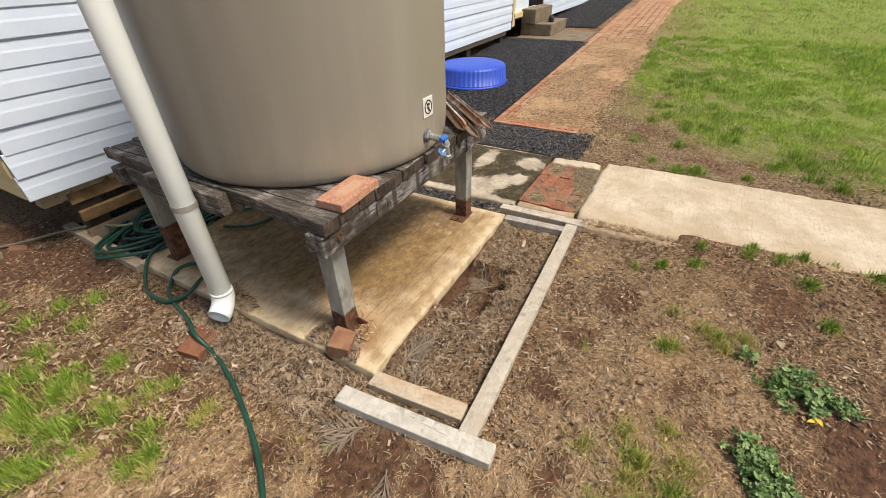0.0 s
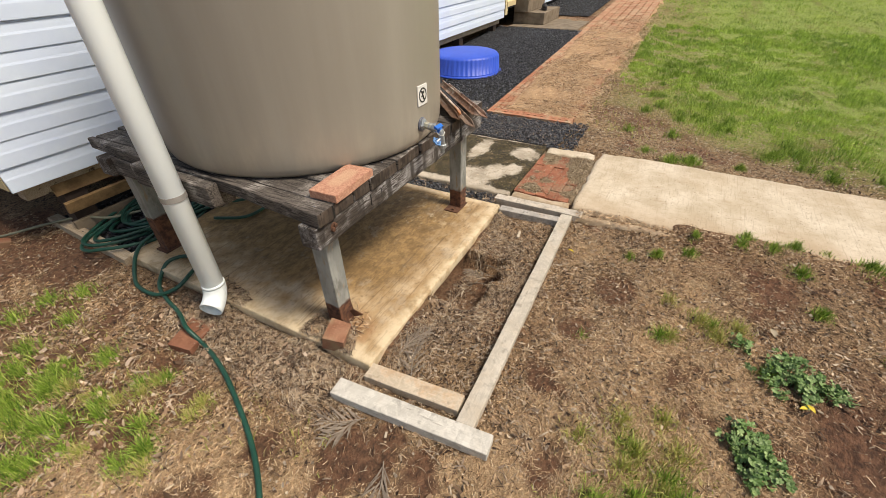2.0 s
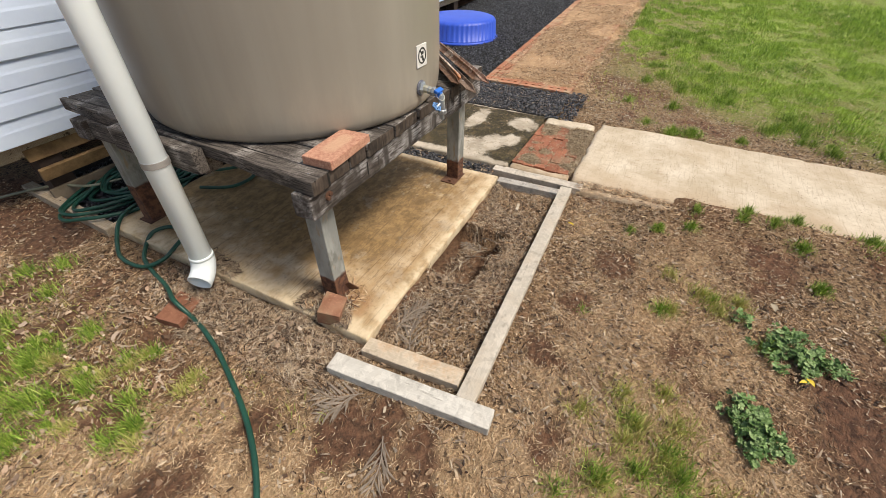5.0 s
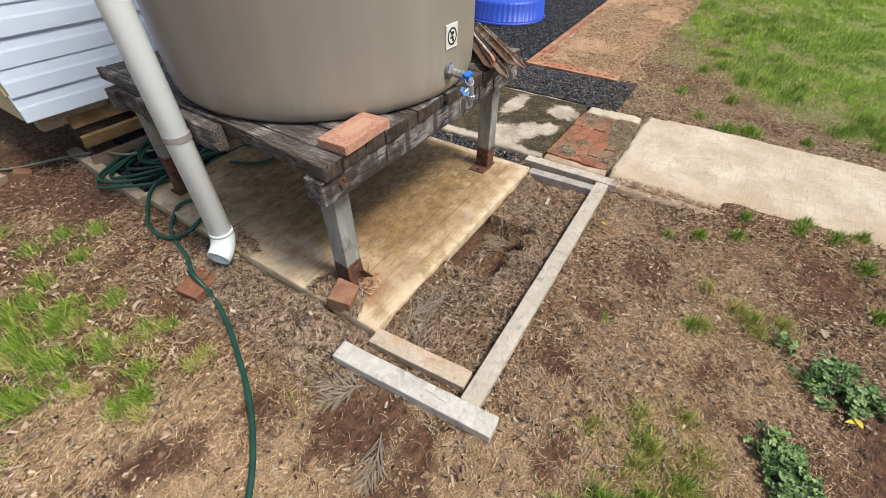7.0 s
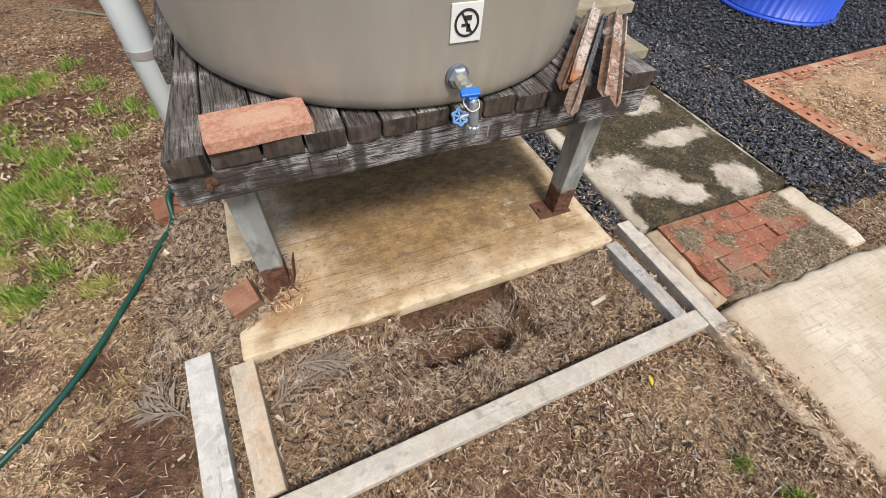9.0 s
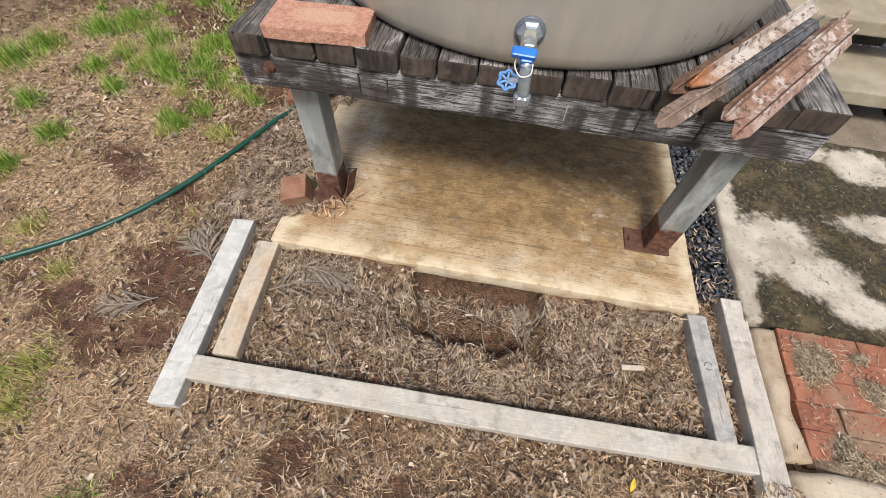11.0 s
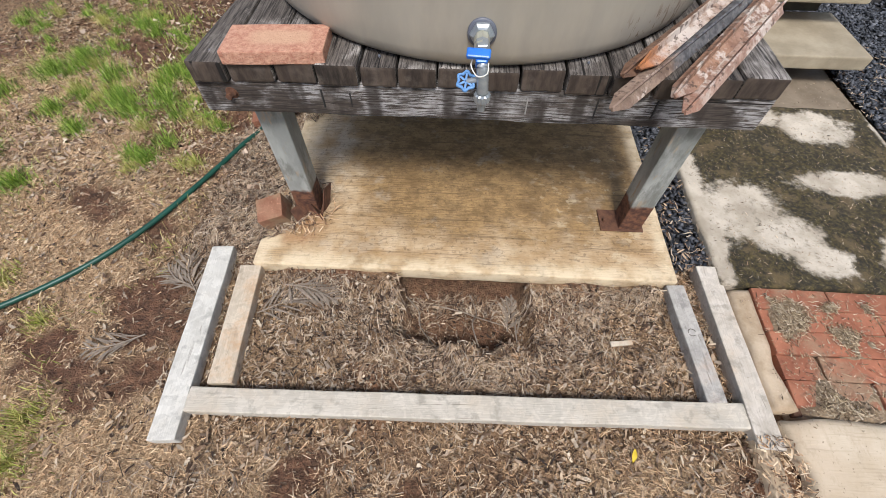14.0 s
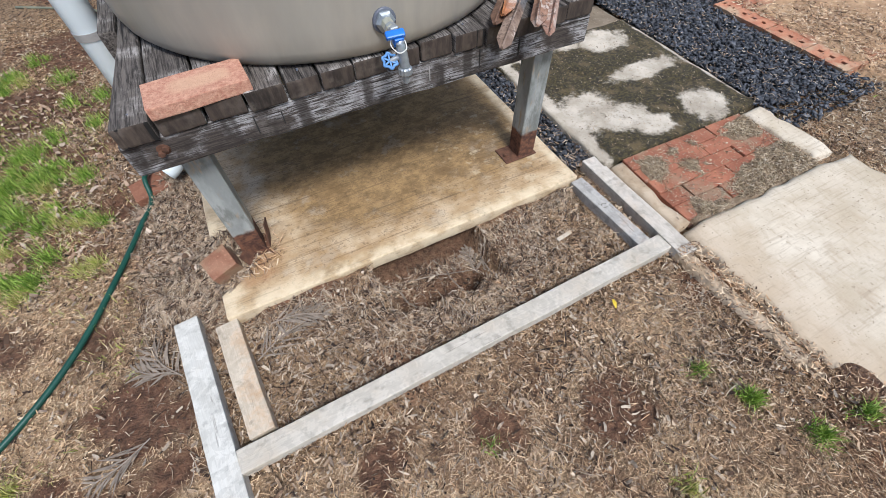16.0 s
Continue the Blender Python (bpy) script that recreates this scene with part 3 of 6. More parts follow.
def ground_z(x, y):
    x, y = np.asarray(x, float), np.asarray(y, float)
    z = rise(x) + 0.016 * (vnoise(x, y, 2.2, 1) - 0.5) + 0.012 * (vnoise(x, y, 7, 2) - 0.5) + 0.006 * (vnoise(x, y, 22, 3) - 0.5)
    ragged = 0.05 * (vnoise(x, y, 13, 27) - 0.5) + 0.03 * (vnoise(x, y, 30, 28) - 0.5)
    pit = smooth(np.minimum.reduce([(x - 0.48 + ragged) * 0.6, 0.925 - x + 0.3 * ragged, (y + 0.235 + ragged) * 0.45, 0.24 - y]), 0, 0.020)
    mound = smooth(0.14 - np.hypot(x + 0.03, y - 0.30), 0, 0.14) * 0.035 + smooth(0.2 - np.hypot(x + 0.03, y - 0.88), 0, 0.2) * 0.04
    dig = smooth(0.16 - np.hypot(x + 0.3, y - 0.78), 0, 0.12) * 0.03
    bank = 0.034 * smooth(x, 0.9, 1.5) * smooth(-y, 0.35, 0.95) * (1 - smooth(x, 1.6, 1.75))
    creep = 0.042 * smooth(-y + 0.15 * (vnoise(x, y, 5, 4) - 0.5), 0.92, 1.12) * smooth(x, 1.40, 1.56) * (1 - smooth(x + 0.10 * (vnoise(x, y, 6, 7) - 0.5), 1.58, 1.70))
    lip = 0.028 * smooth(y, -0.10, -0.01) * (1 - smooth(y, 0.02, 0.05)) * smooth(x, 0.05, 0.12) * (1 - smooth(x, 1.33, 1.38)) * (0.5 + vnoise(x, y, 9, 26))
    return z - (0.105 + lip) * pit + lip + mound - dig + bank + creep


# scraped bare spots, plus spots among the left grass that darken it as shade
BARE_OR_SHADED = ((-0.71, 0.25, 0.13), (-0.32, -0.16, 0.16), (-0.58, -0.32, 0.16), (0.31, -0.60, 0.085), (-0.29, -0.40, 0.12), (0.64, -0.68, 0.08), (-0.42, 0.12, 0.1), (0.93, -0.80, 0.11), (1.18, -1.41, 0.15), (0.35, -1.75, 0.32), (0.51, -1.115, 0.10), (-0.42, 0.56, 0.07), (-0.62, 0.27, 0.1), (-0.15, 1.75, 0.18), (-0.25, 2.2, 0.3), (0.0, -0.75, 0.1), (-0.35, 0.78, 0.1), (-0.62, 0.62, 0.1), (-0.6, 1.22, 0.2), (-0.42, 1.55, 0.2), (-0.95, 1.3, 0.25), (-0.28, 1.25, 0.12), (-0.8, 1.75, 0.3), (-0.5, 2.35, 0.35), (-0.2, 2.7, 0.3), (-0.12, 1.98, 0.2), (-0.7, 0.85, 0.1))


def bare_or_shaded_mask(x, y):
    """1 where the soil is dark: a few scraped spots, the pit, and left-hand spots painted in for shade."""
    x, y = np.asarray(x, float), np.asarray(y, float)
    wob = 0.09 * (vnoise(x, y, 9, 71) - 0.5) + 0.06 * (vnoise(x, y, 25, 72) - 0.5)
    m = np.zeros_like(x)
    for a, b, r in BARE_OR_SHADED:
        m = np.maximum(m, smooth(r + 1.9 * wob - np.hypot(x - a, (y - b) * 1.3), -0.05, 0.08))
    pit = smooth(np.minimum.reduce([x - 0.49, 0.925 - x, y + 0.225, 0.3 - y]) + 0.3 * wob, 0, 0.03)
    spots = smooth(vnoise(x, y, 3.1, 73) * 0.5 + vnoise(x, y, 9, 74) * 0.5, 0.60, 0.74)
    return np.maximum(np.maximum(m, 0.82 * pit), 0.38 * spots)


def gold_mask(x, y):
    """1 where the dead grass forms a pale golden mat."""
    x, y = np.asarray(x, float), np.asarray(y, float)
    wob = 0.22 * (vnoise(x, y, 4, 91) - 0.5) + 0.14 * (vnoise(x, y, 11, 92) - 0.5) + 0.08 * (vnoise(x, y, 30, 93) - 0.5)
    m = np.zeros_like(x)
    for a, b, r in GOLD:
        m = np.maximum(m, smooth(r + wob - np.hypot(x - a, y - b), -0.1, 0.18))
    return m * (1 - bare_or_shaded_mask(x, y)) * ((y < -0.48) | (x < -0.1))


GOLD = ((0.48, -0.80, 0.26), (0.30, -0.92, 0.42), (0.65, -1.18, 0.2), (1.02, -1.15, 0.2), (0.75, -0.9, 0.2), (0.55, -1.05, 0.25), (-0.05, -1.1, 0.4), (-0.45, -0.62, 0.4), (-0.85, -0.2, 0.5), (-0.2, -0.75, 0.3), (-0.7, 0.1, 0.2), (-1.15, 0.2, 0.4), (-1.35, 0.75, 0.4), (-0.78, 0.4, 0.18), (0.95, -0.95, 0.25), (1.15, -1.15, 0.18), (0.55, -1.3, 0.2), (0.15, -1.2, 0.3), (-0.4, -0.1, 0.12), (-0.55, 0.35, 0.18), (0.95, -1.1, 0.26), (0.72, -1.0, 0.22), (1.2, -1.02, 0.14), (-0.1, -0.62, 0.12), (1.25, -0.62, 0.12), (-0.95, 0.6, 0.25), (-1.1, 1.1, 0.2))


def lawn_mask(x, y):
    x, y = np.asarray(x, float), np.asarray(y, float)
    edge = np.interp(x, (2.4, 2.8, 3.3, 3.7, 4.2, 5.0, 5.8, 8.0), (-2.4, -1.65, -0.98, -0.68, -0.48, -0.32, -0.16, -0.10))
    d = edge - y + 0.5 * (vnoise(x, y, 1.7, 5) - 0.5) + 0.25 * (vnoise(x, y, 5, 6) - 0.5)
    return smooth(d, -0.50, 0.55) * (0.6 + 0.4 * smooth(d, 0.4, 1.4)) * smooth(x, 2.3, 2.6)


def free(x, y):
    """True where bare ground lies open."""
    on = (x > -0.02) & (x < 1.41) & (y > -0.01) & (y < 1.63)
    on |= (x > 1.5) & (x < 2.46) & (y < 1.2)
    on |= (x > 2.95) & (y > -0.05) & (y < 0.88)
    on |= (y > 1.62) & (x > 0.02)
    on |= (x > 2.44) & (y > 0.02)
    return ~on


def scatter(name, x, y, z, length, width, mat, flat=0.25, curl=0.3, label="", category="", parent=None, heading=None):
    """Loose strips lying about: each is two quads, bent in the middle."""
    n = len(x)
    a = RNG.uniform(0, 2 * np.pi, n) if heading is None else heading
    p = RNG.normal(0, flat, n)
    k = RNG.normal(0, curl, n)
    ca, sa = np.cos(a), np.sin(a)
    roll = RNG.normal(0, 0.4, n)
    side = RNG.normal(0, 0.05, n) * length
    ends = RNG.uniform(0.25, 1.1, (3, n))
    ends[1] = 1.0
    V = np.empty((n, 6, 3))
    for i, s in enumerate((-0.5, 0.0, 0.5)):
        lx = s * length
        lz = s * length * np.sin(p) + (abs(s) * 2) * k * length * 0.25
        for j, w in enumerate((-0.5, 0.5)):
            ww = w * width * ends[i] + (side if i == 1 else 0)
            V[:, i * 2 + j, 0] = x + ca * lx - sa * ww
            V[:, i * 2 + j, 1] = y + sa * lx + ca * ww
            V[:, i * 2 + j, 2] = z + lz + w * width * np.sin(roll)
    V[:, :, 2] += np.maximum(0, (z + 0.001) - V[:, :, 2].min(axis=1))[:, None]
    base = (np.arange(n) * 6)[:, None]
    F = np.concatenate([base + np.array([0, 2, 3, 1]), base + np.array([2, 4, 5, 3])], axis=1).reshape(-1, 4)
    return raw(name, V.reshape(-1, 3), F, mat, label, category, parent)


def straws(name, x, y, z, length, width, mat, label, category):
    """Fine straight straws lying at all angles, a quad each."""
    n = len(x)
    a, p = RNG.uniform(0, 2 * np.pi, n), RNG.normal(0, 0.22, n)
    ca, sa = np.cos(a), np.sin(a)
    V = np.empty((n, 4, 3))
    for i, (s, w) in enumerate(((-0.5, -0.5), (0.5, -0.35), (0.5, 0.35), (-0.5, 0.5))):
        V[:, i, 0] = x + ca * s * length - sa * w * width
        V[:, i, 1] = y + sa * s * length + ca * w * width
        V[:, i, 2] = z + np.abs(np.sin(p)) * length * 0.5 + s * length * np.sin(p) + w * width * 0.5 + RNG.uniform(0, 0.006, n) * (i == 0)
    F = np.arange(n * 4).reshape(n, 4)
    return raw(name, V.reshape(-1, 3), F, mat, label, category)


def blades(name, x, y, z, height, width, mat, lean=0.5, label="", category="", parent=None, kind="stuff"):
    """Upright blades of grass: a quad and a pointed tip each."""
    n = len(x)
    a = RNG.uniform(0, 2 * np.pi, n)
    b = RNG.uniform(0, 2 * np.pi, n)
    l = np.abs(RNG.normal(0, lean, n))
    dx, dy = np.cos(b) * np.sin(l), np.sin(b) * np.sin(l)
    wx, wy = np.cos(a) * width / 2, np.sin(a) * width / 2
    V = np.empty((n, 5, 3))
    for i, (s, w, up) in enumerate(((0, 1, 0), (0, -1, 0), (0.42, 0.8, 0.55), (0.42, -0.8, 0.55), (1.0, 0, 1.0))):
        V[:, i, 0] = x + dx * height * s * (0.6 + 0.4 * s) + wx * w
        V[:, i, 1] = y + dy * height * s * (0.6 + 0.4 * s) + wy * w
        V[:, i, 2] = z + height * up * np.cos(l * (0.5 + 0.5 * up))
    base = (np.arange(n) * 5)[:, None]
    Q = base + np.array([0, 1, 3, 2])
    T = base + np.array([2, 3, 4])
    me = bpy.data.meshes.new(name)
    me.vertices.add(n * 5)
    me.vertices.foreach_set("co", V.reshape(-1))
    me.loops.add(n * 7)
    me.loops.foreach_set("vertex_index", np.concatenate([Q, T], axis=1).reshape(-1).astype(np.int32))
    me.polygons.add(n * 2)
    start = (np.arange(n) * 7)[:, None] + np.array([0, 4])
    me.polygons.foreach_set("loop_start", start.reshape(-1).astype(np.int32))
    me.update(calc_edges=True)
    me.materials.append(mat)
    ob = new(name, me)
    if parent is not None:
        ob.parent = parent
    else:
        tagged(ob, label, category, "", kind)
    return ob


def raw(name, V, F, mat, label="", category="", parent=None):
    me = bpy.data.meshes.new(name)
    me.vertices.add(len(V))
    me.vertices.foreach_set("co", np.asarray(V, float).reshape(-1))
    k = F.shape[1]
    me.loops.add(F.size)
    me.loops.foreach_set("vertex_index", F.reshape(-1).astype(np.int32))
    me.polygons.add(len(F))
    me.polygons.foreach_set("loop_start", (np.arange(len(F)) * k).astype(np.int32))
    me.update(calc_edges=True)
    me.materials.append(mat)
    ob = new(name, me)
    if parent is not None:
        ob.parent = parent
    elif label:
        tagged(ob, label, category, "", "stuff")
    return ob


def grid_sheet(name, xs, ys, height, mat):
    X, Y = np.meshgrid(xs, ys, indexing="ij")
    Z = height(X, Y)
    n, m = X.shape
    I = np.arange(n * m).reshape(n, m)
    F = np.stack([I[:-1, :-1], I[1:, :-1], I[1:, 1:], I[:-1, 1:]], axis=-1).reshape(-1, 4)
    ob = raw(name, np.stack([X, Y, Z], axis=-1).reshape(-1, 3), F, mat)
    ob.data.polygons.foreach_set("use_smooth", [True] * len(ob.data.polygons))
    return ob, X.reshape(-1), Y.reshape(-1)


# ---- ground ----
far = np.geomspace(0.06, 900, 60)
xs = np.concatenate([(-1.9 - far)[::-1], np.arange(-1.9, 4.2, 0.019), 4.2 + far])
ys = np.concatenate([(-2.6 - far)[::-1], np.arange(-2.6, 3.0, 0.019), 3.0 + far])
ground, gx, gy = grid_sheet("ground", xs, ys, ground_z, M_EARTH)
tagged(ground, "bare red-brown earth with dry thatch, greener towards the lawn", "ground", "", "structure")
att = ground.data.attributes.new("lawn", "FLOAT", "POINT")
att.data.foreach_set("value", lawn_mask(gx, gy))
att = ground.data.attributes.new("bare", "FLOAT", "POINT")
att.data.foreach_set("value", bare_or_shaded_mask(gx, gy))
att = ground.data.attributes.new("gold", "FLOAT", "POINT")
att.data.foreach_set("value", gold_mask(gx, gy))

# ---- concrete and paving ----
slab = obj("tank_slab", box(0.0, 1.394, 0.0, 1.62, 0.004, 0.06, 0.007, cuts=14, rough=0.004), M_SLAB, True)
tagged(slab, "stained tan broom-finished concrete slab under the tank stand", "concrete slab", "", "structure")

moss_slab = obj("pavement_mossy", box(1.53, 2.43, 0.0, 0.935, -0.08, 0.062, 0.012, cuts=44, rough=0.008, seed=3), M_MOSS, True)
PALE = ((1.68, 0.32, 0.14, 0.12), (1.80, 0.22, 0.12, 0.09), (1.90, 0.11, 0.08, 0.06), (2.22, 0.12, 0.10, 0.10), (2.16, 0.47, 0.17, 0.055), (2.18, 0.80, 0.13, 0.09), (1.56, 0.45, 0.035, 0.5), (1.95, 0.86, 0.08, 0.05), (1.70, 0.86, 0.1, 0.05), (2.43, 0.45, 0.02, 0.4))
mv = np.array([v.co for v in moss_slab.data.vertices])
worn = np.zeros(len(mv))
for a, b, p, q in PALE:
    worn = np.maximum(worn, smooth(1.72 - np.hypot((mv[:, 0] - a) / p, (mv[:, 1] - b) / q), 0, 1.1))
att = moss_slab.data.attributes.new("worn", "FLOAT", "POINT")
att.data.foreach_set("value", worn)
tagged(moss_slab, "mossy grey concrete pad with pale worn patches", "pavement", "", "structure")
apron = obj("pavement_apron", box(1.56, 2.43, 0.942, 1.9, -0.08, 0.05, 0.008, cuts=6, rough=0.004, seed=4), M_OLDSTEP, True)
tagged(apron, "brown dusty concrete strip in front of the steps", "pavement", "", "structure")


def worn_slab(name, xs, ys, top, bottom, wear, mat, seed):
    """A cast slab whose outline is chipped and whose rim is worn down."""
    X, Y = np.meshgrid(np.asarray(xs, float), np.asarray(ys, float), indexing="ij")
    n, m = X.shape
    x0, x1, y0, y1 = X.min(), X.max(), Y.min(), Y.max()
    chip = lambda a, b, k: wear * (0.2 + 1.5 * vnoise(a, b, 4, seed + k) * vnoise(a, b, 15, seed + k + 1))
    near = np.minimum(np.minimum(X - x0, x1 - X), np.minimum(Y - y0, y1 - Y))
    X = X + chip(Y, 0 * Y, 1) * smooth(0.2 - (X - x0), 0, 0.2) - chip(Y, 0 * Y + 5, 2) * smooth(0.2 - (x1 - X), 0, 0.2)
    Y = Y + chip(X, 0 * X + 9, 3) * smooth(0.2 - (Y - y0), 0, 0.2) - chip(X, 0 * X + 13, 4) * smooth(0.2 - (y1 - Y), 0, 0.2)
    Z = top + 0.03 * (X - x0) * (x1 - x0 > 0.5) + 0.008 * (vnoise(X, Y, 2.5, seed) - 0.5) + 0.004 * (vnoise(X, Y, 14, seed + 2) - 0.5) - 0.009 * smooth(0.02 - near, 0, 0.02) * (0.4 + vnoise(X, Y, 12, seed + 5))
    I = np.arange(n * m).reshape(n, m)
    rim = np.concatenate([I[:, 0], I[-1, 1:], I[-2::-1, -1], I[0, -2:0:-1]])
    V = np.stack([X, Y, Z], axis=-1).reshape(-1, 3)
    low = V[rim].copy()
    low[:, 2] = bottom
    j = len(V) + np.arange(len(rim))
    F = np.concatenate([np.stack([I[:-1, :-1], I[1:, :-1], I[1:, 1:], I[:-1, 1:]], axis=-1).reshape(-1, 4), np.stack([rim, j, np.roll(j, -1), np.roll(rim, -1)], axis=-1)])
    return raw(name, np.concatenate([V, low]), F, mat)


def finely(a, b, step):
    return np.linspace(a, b, max(3, int((b - a) / step)))


path = worn_slab("path", finely(1.55, 2.45, 0.02), np.concatenate([np.arange(-14.0, -2.6, 0.2), finely(-2.6, -0.395, 0.015)]), 0.064, -0.08, 0.028, M_PATH, 5)
tagged(path, "pale worn concrete garden path with chipped rim", "path", "", "structure")
border = worn_slab("path_edging", finely(1.484, 1.545, 0.012), finely(-1.3, -0.40, 0.015), 0.050, -0.08, 0.016, M_EDGECON, 21)
tagged(border, "thin rough concrete edging along the path", "path edging", "", "structure")
border = worn_slab("paving_edging", finely(1.547, 1.614, 0.012), finely(-0.388, -0.004, 0.012), 0.056, -0.08, 0.016, M_EDGECON, 31)
tagged(border, "rough tan concrete edging beside the red pavers", "path edging", "", "structure")
border = worn_slab("paving_edging", finely(2.285, 2.43, 0.012), finely(-0.39, -0.004, 0.012), 0.072, -0.08, 0.03, M_PATH, 41)
tagged(border, "rounded pale concrete edging beside the red pavers", "path edging", "", "structure")


def brick_mesh(name, l, w, h, mat, holes=False):
    """A brick about its centre, top at z = 0."""
    bm = box(-l / 2, l / 2, -w / 2, w / 2, -h, 0, 0.004)
    me = bpy.data.meshes.new(name)
    bm.to_mesh(me)
    bm.free()
    me.materials.append(mat)
    return me


# red pavers on edge between the mossy pad and the path
pavers = thing("pavement_red_pavers", 1.99, -0.2, 0, "patch of red clay pavers half covered by litter", "pavement", "", "structure")
bed = part("bed", box(-0.37, 0.31, -0.19, 0.192, -0.08, 0.028, 0.003), M_SOIL, pavers)
paver_me = brick_mesh("paver", 0.228, 0.071, 0.06, M_PAVER)
for r in range(5):
    for k in range(4):
        x0, x1 = 1.618 + 0.234 * k - (0.117 if r % 2 else 0), 1.618 + 0.234 * k - (0.117 if r % 2 else 0) + 0.228
        x0, x1 = max(1.618, x0), min(2.30, x1)
        if x1 - x0 < 0.05:
            continue
        b = new("brick", paver_me)
        b.parent = pavers
        b.matrix_parent_inverse = pavers.matrix_world.inverted()
        b.matrix_basis = pose((x0 + x1) / 2, -0.042 - 0.0725 * r, 0.058 + random.uniform(-0.006, 0.004), random.uniform(-1, 1), random.uniform(-1, 1), random.uniform(-0.8, 0.8)) @ Matrix.Diagonal(((x1 - x0) / 0.228, 1, 1, 1))



def paver_dirt_z(x, y):
    edge = smooth(np.minimum(np.minimum(x - 1.615, 2.33 - x), np.minimum(y + 0.43, -0.0 - y)), 0.0, 0.05)
    wob = 0.12 * (vnoise(x, y, 6, 18) - 0.5) + 0.09 * (vnoise(x, y, 15, 19) - 0.5)
    front = smooth(-y + 0.35 * np.clip(x - 2.0, -0.15, 0.3) + wob, 0.21, 0.35) * smooth(x + wob, 1.66, 1.76)
    corner = 0.95 * smooth(0.15 - np.hypot((x - 1.70) * 0.9, y + 0.11) + wob, 0.0, 0.09)
    right = 0.8 * smooth(x + wob, 2.18, 2.32)
    return 0.048 + 0.016 * (vnoise(x, y, 9, 15) - 0.5) + 0.012 * (vnoise(x, y, 26, 16) - 0.5) + 0.019 * np.maximum(np.maximum(front, corner), right) - 0.03 * (1 - edge)


paver_dirt, _, _ = grid_sheet("paver_dirt", np.arange(1.60, 2.34, 0.010), np.arange(-0.44, 0.0, 0.010), paver_dirt_z, M_PAVERDIRT)
tagged(paver_dirt, "brown dirt and thatch covering half of the red pavers", "dirt", "", "stuff")

# long brick path beside the house
brick_path = thing("path_brick", 3.0, 0.4, 0, "long red brick garden path under tan dust and dry litter", "brick path", "", "structure")
pb_me = brick_mesh("path_brick", 0.226, 0.111, 0.07, M_PATHBRICK)
inv = brick_path.matrix_world.inverted()


def cored_brick():
    """A brick with three slots through its face, top at z = 0."""
    bm = bmesh.new()
    gx_, gy_ = (-0.113, -0.076, -0.050, -0.013, 0.013, 0.050, 0.076, 0.113), (-0.0555, -0.010, 0.010, 0.0555)
    top = [[bm.verts.new((x, y, 0.0)) for y in gy_] for x in gx_]
    low = [[bm.verts.new((x, y, -0.06)) for y in gy_] for x in gx_]
    hole = {(1, 1), (3, 1), (5, 1)}
    solid = {(i, j) for i in range(7) for j in range(3)} - hole
    for i, j in solid:
        bm.faces.new((top[i][j], top[i + 1][j], top[i + 1][j + 1], top[i][j + 1]))
        for di, dj, a, b in ((-1, 0, (i, j + 1), (i, j)), (1, 0, (i + 1, j), (i + 1, j + 1)), (0, -1, (i, j), (i + 1, j)), (0, 1, (i + 1, j + 1), (i, j + 1))):
            if (i + di, j + dj) not in solid:
                bm.faces.new((top[a[0]][a[1]], low[a[0]][a[1]], low[b[0]][b[1]], top[b[0]][b[1]]))
    bmesh.ops.recalc_face_normals(bm, faces=bm.faces[:])
    me = bpy.data.meshes.new("cored_brick")
    bm.to_mesh(me)
    bm.free()
    me.materials.append(M_RIMBRICK)
    return me


cored_me = cored_brick()


def splay(x, y):
    """The path widens slightly towards the far end, on the house side."""
    return -0.06 + (y + 0.06) * (1 + 0.02 * (x - 3.0))


def lay(x, y, rz, lift=0.0, me=None, cut=1.0):
    b = new("brick", me or pb_me)
    b.parent = brick_path
    b.matrix_parent_inverse = inv
    b.matrix_basis = pose(x, splay(x, y), float(rise(x)) + 0.045 + lift + random.uniform(-0.002, 0.002), (-2 if rz else 0) + random.uniform(-0.5, 0.5), (0 if rz else -2) + random.uniform(-0.5, 0.5), rz + random.uniform(-1, 1)) @ Matrix.Diagonal((cut, 1, 1, 1))


for k in range(3):
    lay(3.005, 0.065 + 0.232 * k, 90, 0.002, cored_me)
lay(3.005, 0.70, 90, 0.002, cored_me, 0.5)
for k in range(34):
    lay(3.18 + 0.232 * k, 0.705, 0, -0.003 - 0.012 * min(1.0, k / 9), cored_me if k < 9 else None)
rest = bmesh.new()
count = 0
for i in range(86):
    x = 3.12 + 0.114 * i
    for j in range(4):
        y0 = -0.055 + 0.232 * j - (0.116 if i % 2 else 0)
        y1 = min(y0 + 0.228, 0.645)
        y0 = max(y0, -0.055)
        if y1 - y0 < 0.05:
            continue
        count += 1
        if count <= 256:
            lay(x, (y0 + y1) / 2, 90, cut=(y1 - y0) / 0.226)
        else:
            bmesh.ops.create_cube(rest, size=1, matrix=pose(x, splay(x, (y0 + y1) / 2), float(rise(x)) + 0.012 + random.uniform(-0.003, 0.003), 0, -2, 0) @ Matrix.Diagonal((0.108, (y1 - y0) * 1.12, 0.066, 1)))
far_bricks = part("far_bricks", rest, M_PATHBRICK, brick_path)
far_bricks.matrix_parent_inverse = inv
tagged(far_bricks, kind="stuff")


